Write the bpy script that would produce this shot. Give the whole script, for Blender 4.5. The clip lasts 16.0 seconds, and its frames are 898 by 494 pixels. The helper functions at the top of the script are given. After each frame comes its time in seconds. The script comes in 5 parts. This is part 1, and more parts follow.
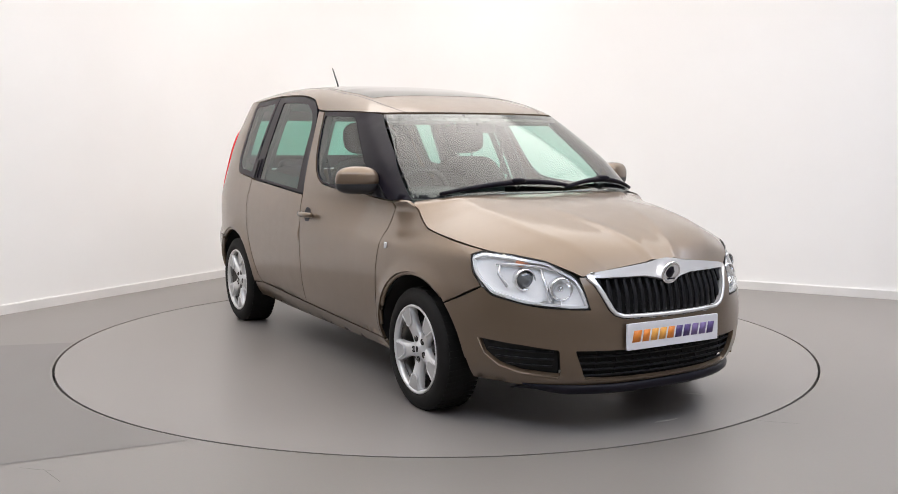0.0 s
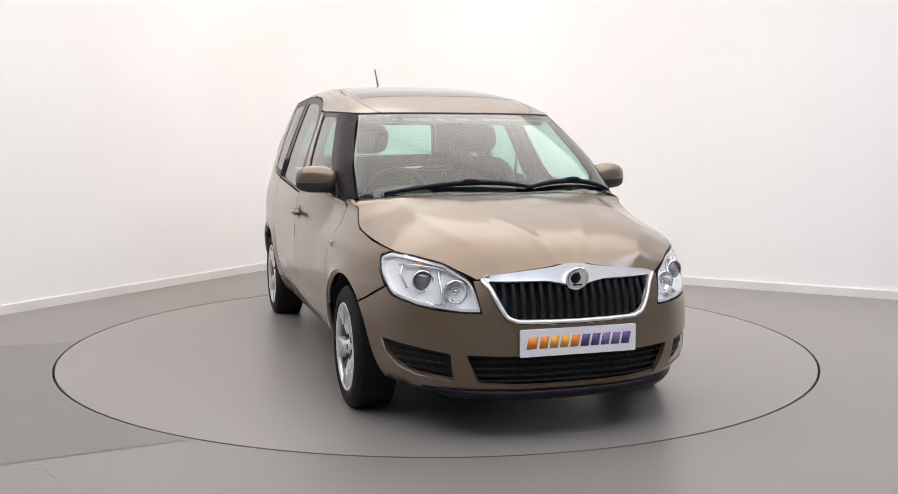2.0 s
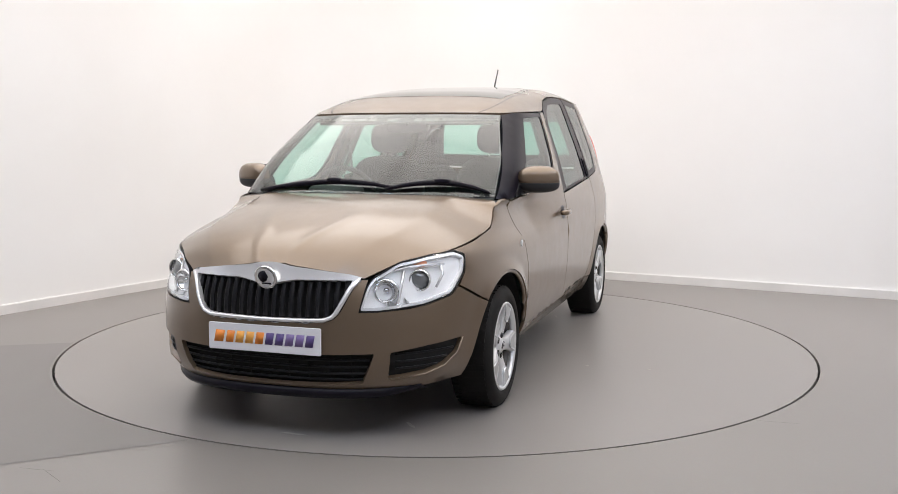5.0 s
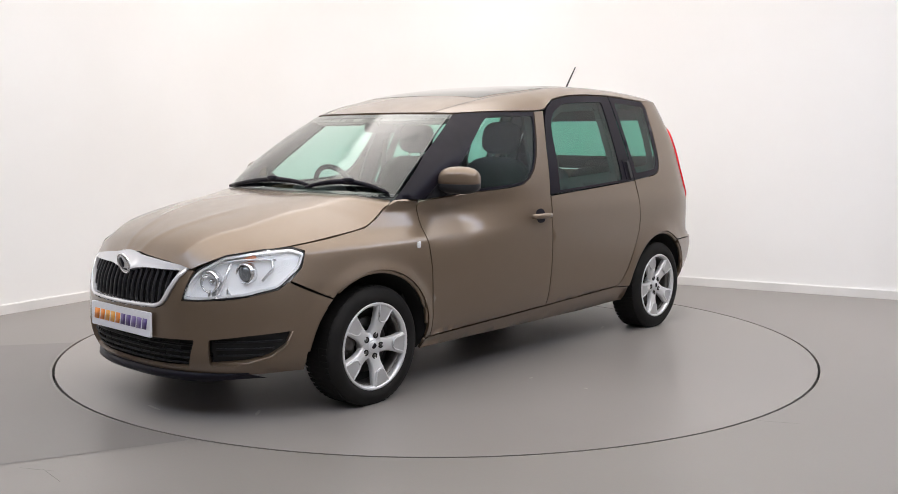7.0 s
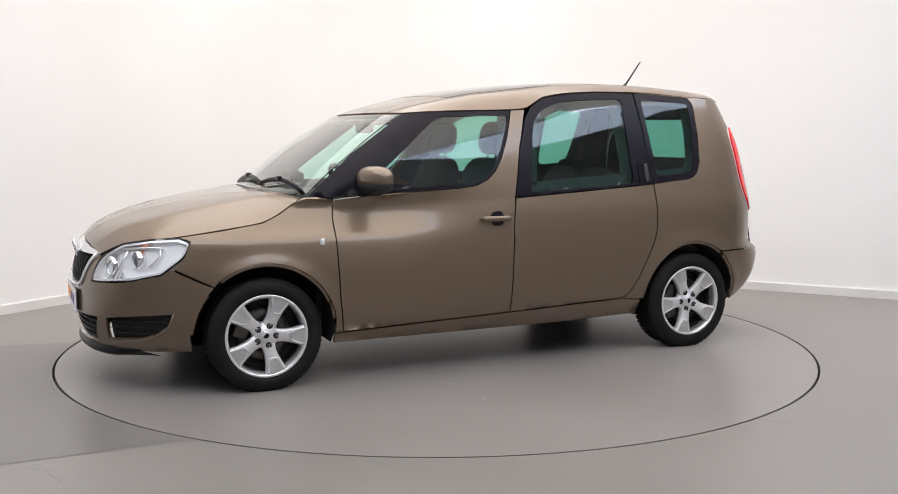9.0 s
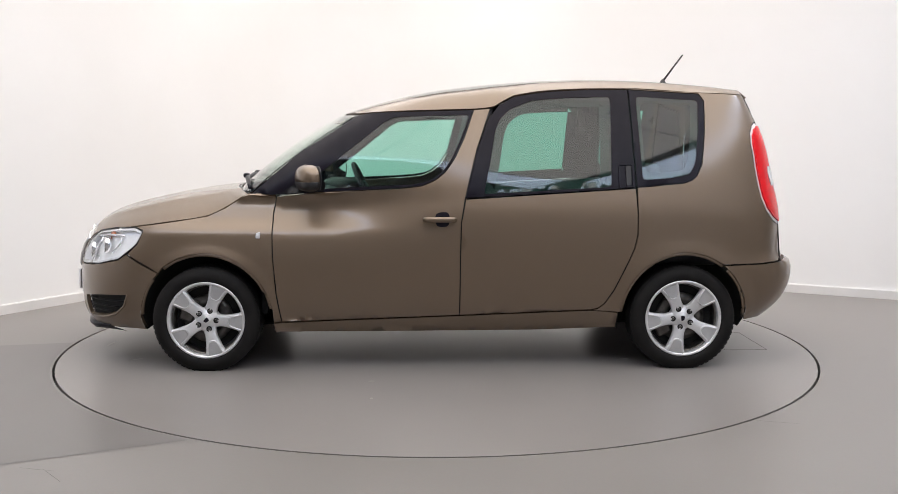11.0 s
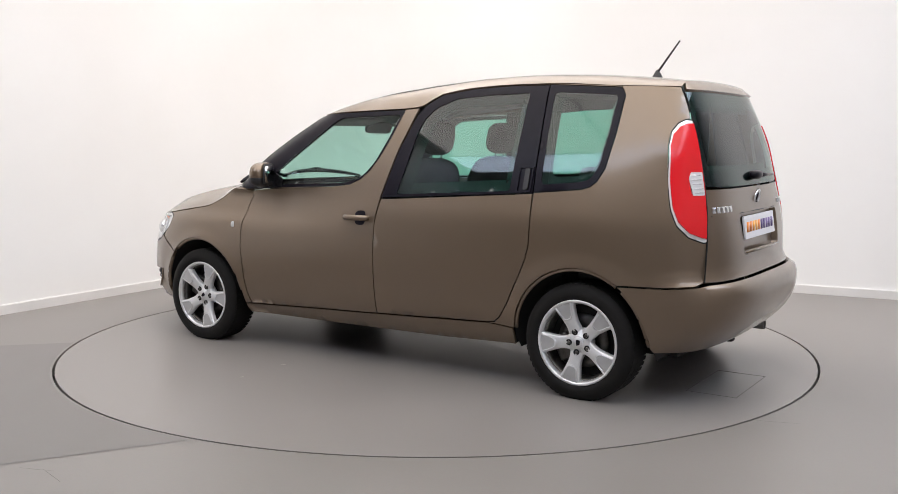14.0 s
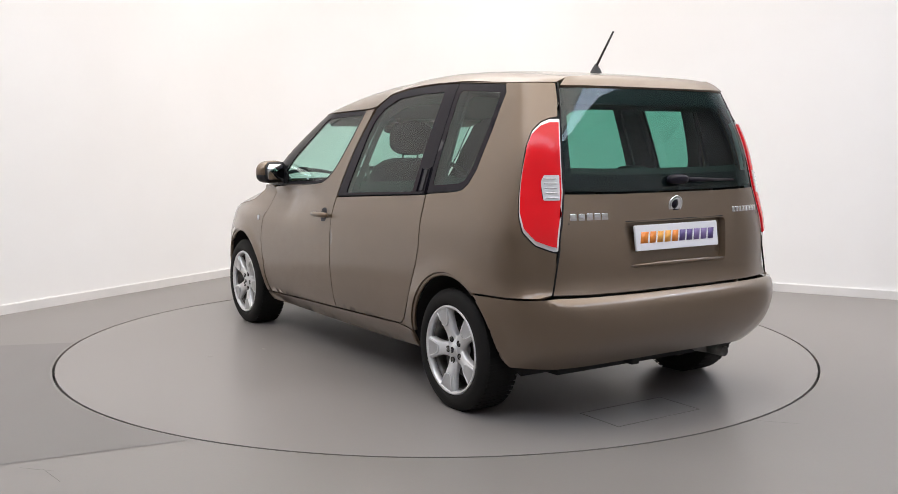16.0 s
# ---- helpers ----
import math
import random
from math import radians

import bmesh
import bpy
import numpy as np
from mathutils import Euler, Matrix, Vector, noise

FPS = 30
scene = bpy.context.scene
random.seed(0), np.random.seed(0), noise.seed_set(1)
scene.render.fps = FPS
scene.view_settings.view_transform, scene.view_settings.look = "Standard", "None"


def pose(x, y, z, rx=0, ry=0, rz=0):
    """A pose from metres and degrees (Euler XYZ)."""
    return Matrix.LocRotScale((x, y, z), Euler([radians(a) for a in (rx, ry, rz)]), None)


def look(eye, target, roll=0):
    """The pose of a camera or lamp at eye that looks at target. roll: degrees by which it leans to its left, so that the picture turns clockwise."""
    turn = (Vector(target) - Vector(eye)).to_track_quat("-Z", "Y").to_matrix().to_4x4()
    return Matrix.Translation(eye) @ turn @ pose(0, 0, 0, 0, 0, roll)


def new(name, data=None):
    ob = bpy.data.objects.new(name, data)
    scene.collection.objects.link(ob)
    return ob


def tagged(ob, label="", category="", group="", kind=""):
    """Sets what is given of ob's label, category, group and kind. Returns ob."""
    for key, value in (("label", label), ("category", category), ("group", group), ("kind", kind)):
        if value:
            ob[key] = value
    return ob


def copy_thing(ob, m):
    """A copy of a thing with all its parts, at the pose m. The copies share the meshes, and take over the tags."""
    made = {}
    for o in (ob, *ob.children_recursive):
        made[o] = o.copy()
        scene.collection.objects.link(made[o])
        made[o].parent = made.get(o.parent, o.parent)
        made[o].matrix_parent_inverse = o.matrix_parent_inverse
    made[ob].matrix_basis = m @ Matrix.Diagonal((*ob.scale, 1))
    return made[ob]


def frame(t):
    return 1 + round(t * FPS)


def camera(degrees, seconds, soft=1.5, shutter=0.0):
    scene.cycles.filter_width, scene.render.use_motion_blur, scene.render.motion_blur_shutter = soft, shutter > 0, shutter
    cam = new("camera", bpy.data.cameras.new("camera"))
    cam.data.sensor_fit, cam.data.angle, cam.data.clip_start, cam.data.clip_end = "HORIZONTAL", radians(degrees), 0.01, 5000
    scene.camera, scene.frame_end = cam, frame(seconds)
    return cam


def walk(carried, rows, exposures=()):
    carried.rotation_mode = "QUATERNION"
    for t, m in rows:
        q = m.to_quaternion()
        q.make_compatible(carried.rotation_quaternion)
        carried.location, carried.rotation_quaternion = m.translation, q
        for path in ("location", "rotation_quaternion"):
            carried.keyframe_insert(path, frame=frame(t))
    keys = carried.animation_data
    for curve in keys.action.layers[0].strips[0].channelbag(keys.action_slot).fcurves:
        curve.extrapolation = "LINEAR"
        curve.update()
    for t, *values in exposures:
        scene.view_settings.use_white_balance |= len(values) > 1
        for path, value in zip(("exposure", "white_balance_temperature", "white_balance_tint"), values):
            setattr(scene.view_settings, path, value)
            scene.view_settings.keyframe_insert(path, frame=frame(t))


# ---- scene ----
# ---------- camera (stands still on its tripod) ----------
cam = camera(49.71, 16.0, soft=0.8)
CAM_POSE = pose(0, -6.012, 1.273, 90 - 6.439, -0.046, -0.657)
walk(cam, [(0.0, CAM_POSE), (16.0, CAM_POSE)], exposures=[(0.0, 0.0, 6500, 10), (16.0, 0.0, 6500, 10)])

# heading of the turntable and the car on it, degrees
TURN = [(0.0, -60.4), (0.5, -61.2), (1.0, -63.5), (1.5, -67.3), (2.0, -73.1), (2.5, -78.95), (3.0, -85.1), (3.5, -91.0),
        (4.0, -97.15), (4.5, -103.05), (5.5, -114.9), (6.5, -126.8), (7.0, -132.7), (7.5, -138.5), (8.0, -144.4),
        (8.5, -150.2), (9.0, -156.15), (10.25, -170.4), (11.5, -184.75), (12.0, -190.6), (12.5, -196.4), (13.0, -202.3),
        (13.5, -208.0), (14.0, -213.9), (14.5, -219.65), (15.0, -225.65), (15.5, -231.45), (16.0, -237.45)]
CAR_AT = (-0.030, -0.037)   # the car's middle on the turntable, in the car's own axes

# ---------- world and light ----------
world = bpy.data.worlds.new("studio_world")
scene.world = world
world.use_nodes = True
world.node_tree.nodes["Background"].inputs[0].default_value = (0.9, 0.93, 1.0, 1)
world.node_tree.nodes["Background"].inputs[1].default_value = 0.02

# ---------- helpers ----------
def link(bm, name, mat, parent=None, label="", smooth=True):
    me = bpy.data.meshes.new(name)
    bm.to_mesh(me)
    bm.free()
    for m in (mat if isinstance(mat, (list, tuple)) else [mat]):
        me.materials.append(m)
    if smooth:
        for p in me.polygons:
            p.use_smooth = True
    ob = new(name, me)
    if parent:
        ob.parent = parent
    if label:
        tagged(ob, label)
    return ob


def part(name, bm, mat, parent, label="", smooth=True):
    return link(bm, name, mat, parent, label, smooth)


def empty(name, parent=None):
    ob = new(name)
    ob.empty_display_size = 0.1
    if parent:
        ob.parent = parent
    return ob


def box(bm, lo, hi, m=None, bevel=0.0, seg=2):
    made = bmesh.ops.create_cube(bm, size=1.0)["verts"]
    for v in made:
        v.co = Vector([lo[i] + (v.co[i] + 0.5) * (hi[i] - lo[i]) for i in range(3)])
    if bevel:
        edges = {e for v in made for e in v.link_edges}
        out = bmesh.ops.bevel(bm, geom=list(edges), offset=bevel, segments=seg, affect="EDGES", profile=0.5)
        made = list({v for f in out["faces"] for v in f.verts} | {v for v in made if v.is_valid})
    if m is not None:
        bmesh.ops.transform(bm, matrix=m, verts=made)
    return made


# ---------- materials ----------
def material(name, color, rough=0.5, metal=0.0, coat=0.0, spec=0.5):
    m = bpy.data.materials.new(name)
    m.use_nodes = True
    b = m.node_tree.nodes["Principled BSDF"]
    b.inputs["Base Color"].default_value = (*color, 1)
    b.inputs["Roughness"].default_value = rough
    b.inputs["Metallic"].default_value = metal
    b.inputs["Coat Weight"].default_value = coat
    b.inputs["Coat Roughness"].default_value = 0.04
    b.inputs["Specular IOR Level"].default_value = spec
    return m


def vary(m, color_a, color_b, scale, detail=4.0, rough=None, bump=0.0, bump_scale=200.0, lo=0.35, hi=0.65, fine=0.0, stretch=None):
    """Two colours mixed by large noise, roughness by the same noise, and a fine bump."""
    nt = m.node_tree
    b = nt.nodes["Principled BSDF"]
    co = nt.nodes.new("ShaderNodeTexCoord")
    src = co.outputs["Object"]
    if stretch:
        mp = nt.nodes.new("ShaderNodeMapping")
        mp.inputs["Scale"].default_value = stretch
        nt.links.new(src, mp.inputs["Vector"])
        src = mp.outputs["Vector"]
    n1 = nt.nodes.new("ShaderNodeTexNoise")
    n1.inputs["Scale"].default_value = scale
    n1.inputs["Detail"].default_value = detail
    nt.links.new(src, n1.inputs["Vector"])
    ramp = nt.nodes.new("ShaderNodeValToRGB")
    ramp.color_ramp.elements[0].position, ramp.color_ramp.elements[1].position = lo, hi
    ramp.color_ramp.elements[0].color, ramp.color_ramp.elements[1].color = (*color_a, 1), (*color_b, 1)
    nt.links.new(n1.outputs["Fac"], ramp.inputs["Fac"])
    out = ramp.outputs["Color"]
    n2 = nt.nodes.new("ShaderNodeTexNoise")
    n2.inputs["Scale"].default_value = bump_scale
    n2.inputs["Detail"].default_value = 3.0
    nt.links.new(src, n2.inputs["Vector"])
    if fine:
        mix = nt.nodes.new("ShaderNodeMix")
        mix.data_type, mix.blend_type = "RGBA", "OVERLAY"
        mix.inputs["Factor"].default_value = fine
        nt.links.new(out, mix.inputs["A"])
        nt.links.new(n2.outputs["Color"], mix.inputs["B"])
        out = mix.outputs["Result"]
    nt.links.new(out, b.inputs["Base Color"])
    if rough:
        mr = nt.nodes.new("ShaderNodeMapRange")
        mr.inputs["To Min"].default_value, mr.inputs["To Max"].default_value = rough
        nt.links.new(n1.outputs["Fac"], mr.inputs["Value"])
        nt.links.new(mr.outputs["Result"], b.inputs["Roughness"])
    if bump:
        bp = nt.nodes.new("ShaderNodeBump")
        bp.inputs["Strength"].default_value = bump
        bp.inputs["Distance"].default_value = 0.002
        nt.links.new(n2.outputs["Fac"], bp.inputs["Height"])
        nt.links.new(bp.outputs["Normal"], b.inputs["Normal"])
    return m


def glow(name, color, strength):
    m = bpy.data.materials.new(name)
    m.use_nodes = True
    b = m.node_tree.nodes["Principled BSDF"]
    b.inputs["Base Color"].default_value = (0.8, 0.8, 0.8, 1)
    b.inputs["Emission Color"].default_value = (*color, 1)
    b.inputs["Emission Strength"].default_value = strength
    return m


WALL = vary(material("white_wall_paint", (0.84, 0.82, 0.80), 0.75), (0.80, 0.785, 0.77), (0.83, 0.82, 0.81), 0.7, bump=0.03, bump_scale=300)
GREY_WALL = material("grey_wall_paint", (0.46, 0.45, 0.44), 0.8)
CEIL = material("white_ceiling_paint", (0.76, 0.755, 0.75), 0.8)
SKIRT = vary(material("white_skirting_gloss", (0.72, 0.70, 0.68), 0.35), (0.66, 0.645, 0.63), (0.72, 0.70, 0.685), 3.0)
FLOOR = vary(material("grey_resin_floor", (0.27, 0.25, 0.235), 0.3), (0.182, 0.168, 0.157), (0.222, 0.206, 0.194), 0.55, 5, (0.28, 0.48), 0.04, 90, 0.3, 0.7, 0.06)
PATCH = vary(material("newer_grey_floor_coat", (0.22, 0.205, 0.195), 0.3), (0.137, 0.126, 0.121), (0.172, 0.160, 0.154), 1.1, 5, (0.28, 0.48), 0.04, 90, 0.3, 0.7, 0.06)
DISC = vary(material("turntable_grey_resin", (0.28, 0.26, 0.242), 0.3), (0.205, 0.190, 0.179), (0.245, 0.229, 0.216), 0.8, 5, (0.25, 0.42), 0.03, 90, 0.3, 0.7, 0.05)
GAP = material("dark_steel_gap", (0.008, 0.007, 0.007), 0.8)

# ---------- room ----------
CORNER = Vector((-1.17, 4.12, 0))
LEFT_WAY = Vector((-0.5255, -0.8508, 0))
RIGHT_WAY = Vector((0.8805, -0.4741, 0))
ROUND = 1.1          # radius-like length of the rounded corner
HIGH = 4.4
far_left, far_right = CORNER + LEFT_WAY * 11.5, CORNER + RIGHT_WAY * 9.5
far_back = CORNER + LEFT_WAY * 11.5 + RIGHT_WAY * 9.5


def corner_path(n=14):
    """Plan line of the two visible walls with the coved corner between them."""
    a, b = CORNER + LEFT_WAY * ROUND, CORNER + RIGHT_WAY * ROUND
    arc = [a * (1 - s) ** 2 + CORNER * 2 * s * (1 - s) + b * s * s for s in [i / n for i in range(n + 1)]]
    return [far_left] + arc + [far_right]


def strip_wall(path, z0, z1, thick, mat, name, label, inward=0.0):
    """An upright strip along a plan line, thick to the outer side."""
    bm = bmesh.new()
    n = len(path)
    outs = []
    for i, p in enumerate(path):
        d = (path[min(i + 1, n - 1)] - path[max(i - 1, 0)]).normalized()
        outs.append(Vector((-d.y, d.x, 0)))
    rows = []
    for p, o in zip(path, outs):
        rows.append([bm.verts.new(p + o * k + Vector((0, 0, z))) for k, z in ((-inward, z0), (-inward, z1), (thick, z1), (thick, z0))])
    for a, b in zip(rows, rows[1:]):
        for k in range(4):
            bm.faces.new((a[k], a[(k + 1) % 4], b[(k + 1) % 4], b[k]))
    bm.faces.new(rows[0])
    bm.faces.new(rows[-1][::-1])
    bmesh.ops.recalc_face_normals(bm, faces=bm.faces)
    for e in bm.edges:
        fs = e.link_faces
        e.smooth = len(fs) == 2 and abs(fs[0].normal.z - fs[1].normal.z) < 0.5
    ob = link(bm, name, mat, smooth=True)
    for p in ob.data.polygons:
        p.use_smooth = abs(p.normal.z) < 0.5
    return tagged(ob, label, kind="structure")


path = corner_path()
strip_wall(path, -0.05, HIGH, 0.12, WALL, "wall_back", "smooth white studio walls meeting in a rounded corner")
strip_wall([far_right, far_back, far_left], -0.05, HIGH, 0.12, GREY_WALL, "wall_front", "plain grey studio walls closing the room")
skirt = strip_wall(path, 0.0, 0.066, -0.001, SKIRT, "baseboard", "white painted skirting board along the studio wall", inward=0.014)
skirt_top = strip_wall(path, 0.066, 0.073, -0.001, WALL, "trim", "rounded white top edge of the skirting board", inward=0.009)

R_DISC = 2.2425


def flat_ring(r0, r1, z, n=128):
    bm = bmesh.new()
    a = [bm.verts.new((r0 * math.cos(2 * math.pi * i / n), r0 * math.sin(2 * math.pi * i / n), z)) for i in range(n)]
    b = [bm.verts.new((r1 * math.cos(2 * math.pi * i / n), r1 * math.sin(2 * math.pi * i / n), z)) for i in range(n)]
    for i in range(n):
        bm.faces.new((a[i], b[i], b[(i + 1) % n], a[(i + 1) % n]))
    return bm, b


# floor with the round pit of the turntable cut out of it
bm, outer = flat_ring(R_DISC + 0.014, 2.6, 0.0)
far = [bm.verts.new((1.5 + 10.0 * math.cos(2 * math.pi * i / 128), -3 + 10.0 * math.sin(2 * math.pi * i / 128), 0.0)) for i in range(128)]
for i in range(128):
    bm.faces.new((outer[i], far[i], far[(i + 1) % 128], outer[(i + 1) % 128]))
rim = [v for v in bm.verts if abs(v.co.xy.length - R_DISC - 0.014) < 1e-4]
rim.sort(key=lambda v: math.atan2(v.co.y, v.co.x))
low = [bm.verts.new((v.co.x, v.co.y, -0.06)) for v in rim]
for i in range(128):
    bm.faces.new((rim[i], rim[(i + 1) % 128], low[(i + 1) % 128], low[i]))
bmesh.ops.recalc_face_normals(bm, faces=bm.faces)
tagged(link(bm, "floor", FLOOR, smooth=False), "mid-grey resin studio floor, faintly scuffed", kind="structure")
bm, _ = flat_ring(R_DISC - 0.2, R_DISC + 0.05, -0.05)
tagged(link(bm, "floor_pit", GAP, smooth=False), "dark pit under the turntable gap", kind="structure")

# darker strip of newer floor coat, bounded by the turntable
bm = bmesh.new()
top_edge, low_edge = [(-2.26, -0.045), (-3.6, -0.32)], [(-3.9, -3.35), (-1.045, -2.015)]
a0, a1 = math.atan2(-2.015, -1.045) % (2 * math.pi), math.atan2(-0.045, -2.26) % (2 * math.pi)
arc = [((R_DISC + 0.026) * math.cos(a0 + (a1 - a0) * i / 24), (R_DISC + 0.026) * math.sin(a0 + (a1 - a0) * i / 24)) for i in range(25)]
bm.faces.new([bm.verts.new((x, y, 0.0015)) for x, y in arc + top_edge[1:] + low_edge[:1]])
bmesh.ops.recalc_face_normals(bm, faces=bm.faces)
for f in bm.faces:
    if f.normal.z < 0:
        f.normal_flip()
tagged(link(bm, "floor_patch", PATCH, smooth=False), "slightly darker recoated strip of the grey floor", kind="structure")

# ceiling with flush light panels
bm = bmesh.new()
box(bm, (-9, -13.5, HIGH), (12, 7, HIGH + 0.1))
tagged(link(bm, "ceiling", CEIL, smooth=False), "plain white studio ceiling", kind="structure")

# turntable
table = empty("turntable")
tagged(table, "round motorised turntable, grey resin flush with the floor", "turntable")
bm = bmesh.new()
bmesh.ops.create_cone(bm, cap_ends=True, segments=128, radius1=R_DISC, radius2=R_DISC, depth=0.04)
bmesh.ops.translate(bm, verts=bm.verts, vec=(0, 0, -0.02))
part("deck", bm, DISC, table, smooth=False)
# ---------- luminous ceiling: large diffuser panels with narrow joints, cool tubes along two edges ----------
PANEL = glow("panel_diffuser", (1.0, 0.948, 0.905), 2.38)
TUBES = glow("cool_tube_diffuser", (0.68, 0.79, 1.0), 6.0)
PANEL_FRAME = material("grey_panel_frame", (0.25, 0.25, 0.25), 0.4)


def on_ceiling(a, b):
    """The place a metres along the right wall and b metres along the left wall from the corner."""
    return CORNER + RIGHT_WAY * a + LEFT_WAY * b


def light_panel(a0, a1, b0, b1, mat, label):
    c = on_ceiling((a0 + a1) / 2, (b0 + b1) / 2)
    ob = empty("ceiling_light")
    ob.matrix_basis = pose(c.x, c.y, HIGH, 0, 0, -28.3)
    tagged(ob, label, "ceiling light", "ceiling light panels")
    sx, sy = a1 - a0, b1 - b0
    bm = bmesh.new()
    box(bm, (-sx / 2, -sy / 2, -0.03), (sx / 2, sy / 2, -0.012))
    part("diffuser", bm, mat, ob, smooth=False)
    bm = bmesh.new()
    box(bm, (-sx / 2, -sy / 2, -0.011), (sx / 2, sy / 2, -0.002))
    part("backing", bm, PANEL_FRAME, ob, smooth=False)
    return ob


for a0, a1 in ((0.15, 2.28), (2.33, 5.12), (5.17, 7.8)):
    for b0, b1 in ((0.15, 2.75), (2.80, 5.35), (5.40, 7.5)):
        light_panel(a0, a1, b0, b1, PANEL, "flush rectangular white ceiling light panel, lit")
light_panel(7.86, 8.55, 0.15, 7.5, TUBES, "long cool white strip light at the ceiling edge, lit")
light_panel(0.15, 7.8, 7.56, 8.2, TUBES, "long cool white strip light at the ceiling edge, lit")


# ---------- wall fill: unseen area lamps, added under the panels and turned to the white walls -------
def wall_fill(foot, inward, watts):
    at = foot + inward * 2.9 + Vector((0, 0, HIGH - 0.06))
    lamp = bpy.data.lights.new("wall_fill_lamp", "AREA")
    lamp.shape, lamp.size, lamp.size_y, lamp.energy, lamp.color, lamp.spread = "RECTANGLE", 2.4, 0.3, watts, (1.0, 0.955, 0.92), radians(70)
    new("wall_fill_lamp", lamp).matrix_basis = look(at, foot + Vector((0, 0, -0.3)))


IN_LEFT, IN_RIGHT = Vector((0.8508, -0.5255, 0)), Vector((-0.4741, -0.8805, 0))
for k in (1.5, 4.3, 7.1):
    wall_fill(CORNER + LEFT_WAY * k, IN_LEFT, 9)
for k in (1.9, 4.7, 7.5):
    wall_fill(CORNER + RIGHT_WAY * k, IN_RIGHT, 14)

# ---------- the car's outer surface ----------
# Car axes: x ahead, y to its left, z up, origin on the ground between the axles.
WB = 1.3085


def smooth_interp(x, xs, ys):
    """Monotone cubic through the knots."""
    if x <= xs[0]:
        return ys[0]
    if x >= xs[-1]:
        return ys[-1]
    i = 0
    while x > xs[i + 1]:
        i += 1
    n = len(xs)
    d = [(ys[k + 1] - ys[k]) / (xs[k + 1] - xs[k]) for k in range(n - 1)]

    def slope(k):
        if k == 0:
            return d[0]
        if k == n - 1:
            return d[-1]
        return 0.0 if d[k - 1] * d[k] <= 0 else 2 * d[k - 1] * d[k] / (d[k - 1] + d[k])
    h = xs[i + 1] - xs[i]
    t = (x - xs[i]) / h
    a, b = slope(i) * h, slope(i + 1) * h
    return ((2 * t ** 3 - 3 * t ** 2 + 1) * ys[i] + (t ** 3 - 2 * t ** 2 + t) * a
            + (-2 * t ** 3 + 3 * t ** 2) * ys[i + 1] + (t ** 3 - t ** 2) * b)


HALF_WIDTH = ((0.18, 0.24, 0.30, 0.36, 0.45, 0.56, 0.66, 0.75, 0.85, 0.95, 1.10, 1.41, 1.52, 1.60),
              (0.715, 0.764, 0.795, 0.814, 0.828, 0.837, 0.839, 0.836, 0.828, 0.803, 0.757, 0.640, 0.592, 0.54))
FRONT_X = ((0.15, 0.22, 0.30, 0.38, 0.50, 0.60, 0.70, 0.76, 0.85, 0.92, 0.975, 1.20, 1.40, 1.6),
           (2.06, 2.12, 2.155, 2.165, 2.165, 2.155, 2.115, 2.09, 2.03, 1.95, 1.20, 0.94, 0.62, 0.38))
REAR_X = ((0.20, 0.26, 0.33, 0.40, 0.47, 0.53, 0.58, 0.605, 0.63, 0.75, 0.88, 1.00, 1.25, 1.48, 1.60),
          (1.80, 1.885, 1.965, 2.015, 2.040, 2.045, 2.030, 1.985, 1.963, 1.955, 1.935, 1.905, 1.84, 1.755, 1.70))
FRONT_MID = ((0.92, 0.975, 1.40, 1.6), (0.6, 0.3, -0.1, -0.2))
FRONT_NX = ((0.30, 0.45, 0.58, 0.70, 0.92, 0.975, 1.2, 1.4), (5.0, 4.6, 4.2, 3.95, 3.85, 10.0, 8.0, 6.6))
FRONT_NY = ((0.92, 0.975, 1.4), (2.5, 2.3, 2.3))
REAR_MID = -1.0
REAR_POW_X = ((0.70, 1.05, 1.30, 1.5), (6.0, 8.0, 11.0, 11.0))
REAR_POW_Y = ((0.70, 1.05, 1.30, 1.5), (3.6, 4.0, 4.6, 4.6))


def rear_pow(z):
    return smooth_interp(z, *REAR_POW_X), smooth_interp(z, *REAR_POW_Y)


def outline(z):
    if z >= 0.97:
        d = z - 0.975
        return (smooth_interp(z, *HALF_WIDTH), 1.20 - 0.92 * d - 1.046 * d * d, 0.30 - 0.94 * d, 10.0 - 8.0 * d, 2.3, -smooth_interp(z, *REAR_X))
    return (smooth_interp(z, *HALF_WIDTH), smooth_interp(z, *FRONT_X), smooth_interp(z, *FRONT_MID),
            smooth_interp(z, *FRONT_NX), smooth_interp(z, *FRONT_NY), -smooth_interp(z, *REAR_X))


def flare(x, z):
    """The wheel arches swell a little round the wheels."""
    d = min(math.hypot(x - WB, z - 0.285), math.hypot(x + WB, (z - 0.285) * 0.97))
    return 0.013 * math.exp(-((max(d, 0.365) - 0.365) / 0.036) ** 2)


TAPER = ((0.62, 0.75, 0.84, 0.93, 0.975, 1.05, 1.15), (0.0, 0.022, 0.085, 0.112, 0.045, 0.025, 0.0))


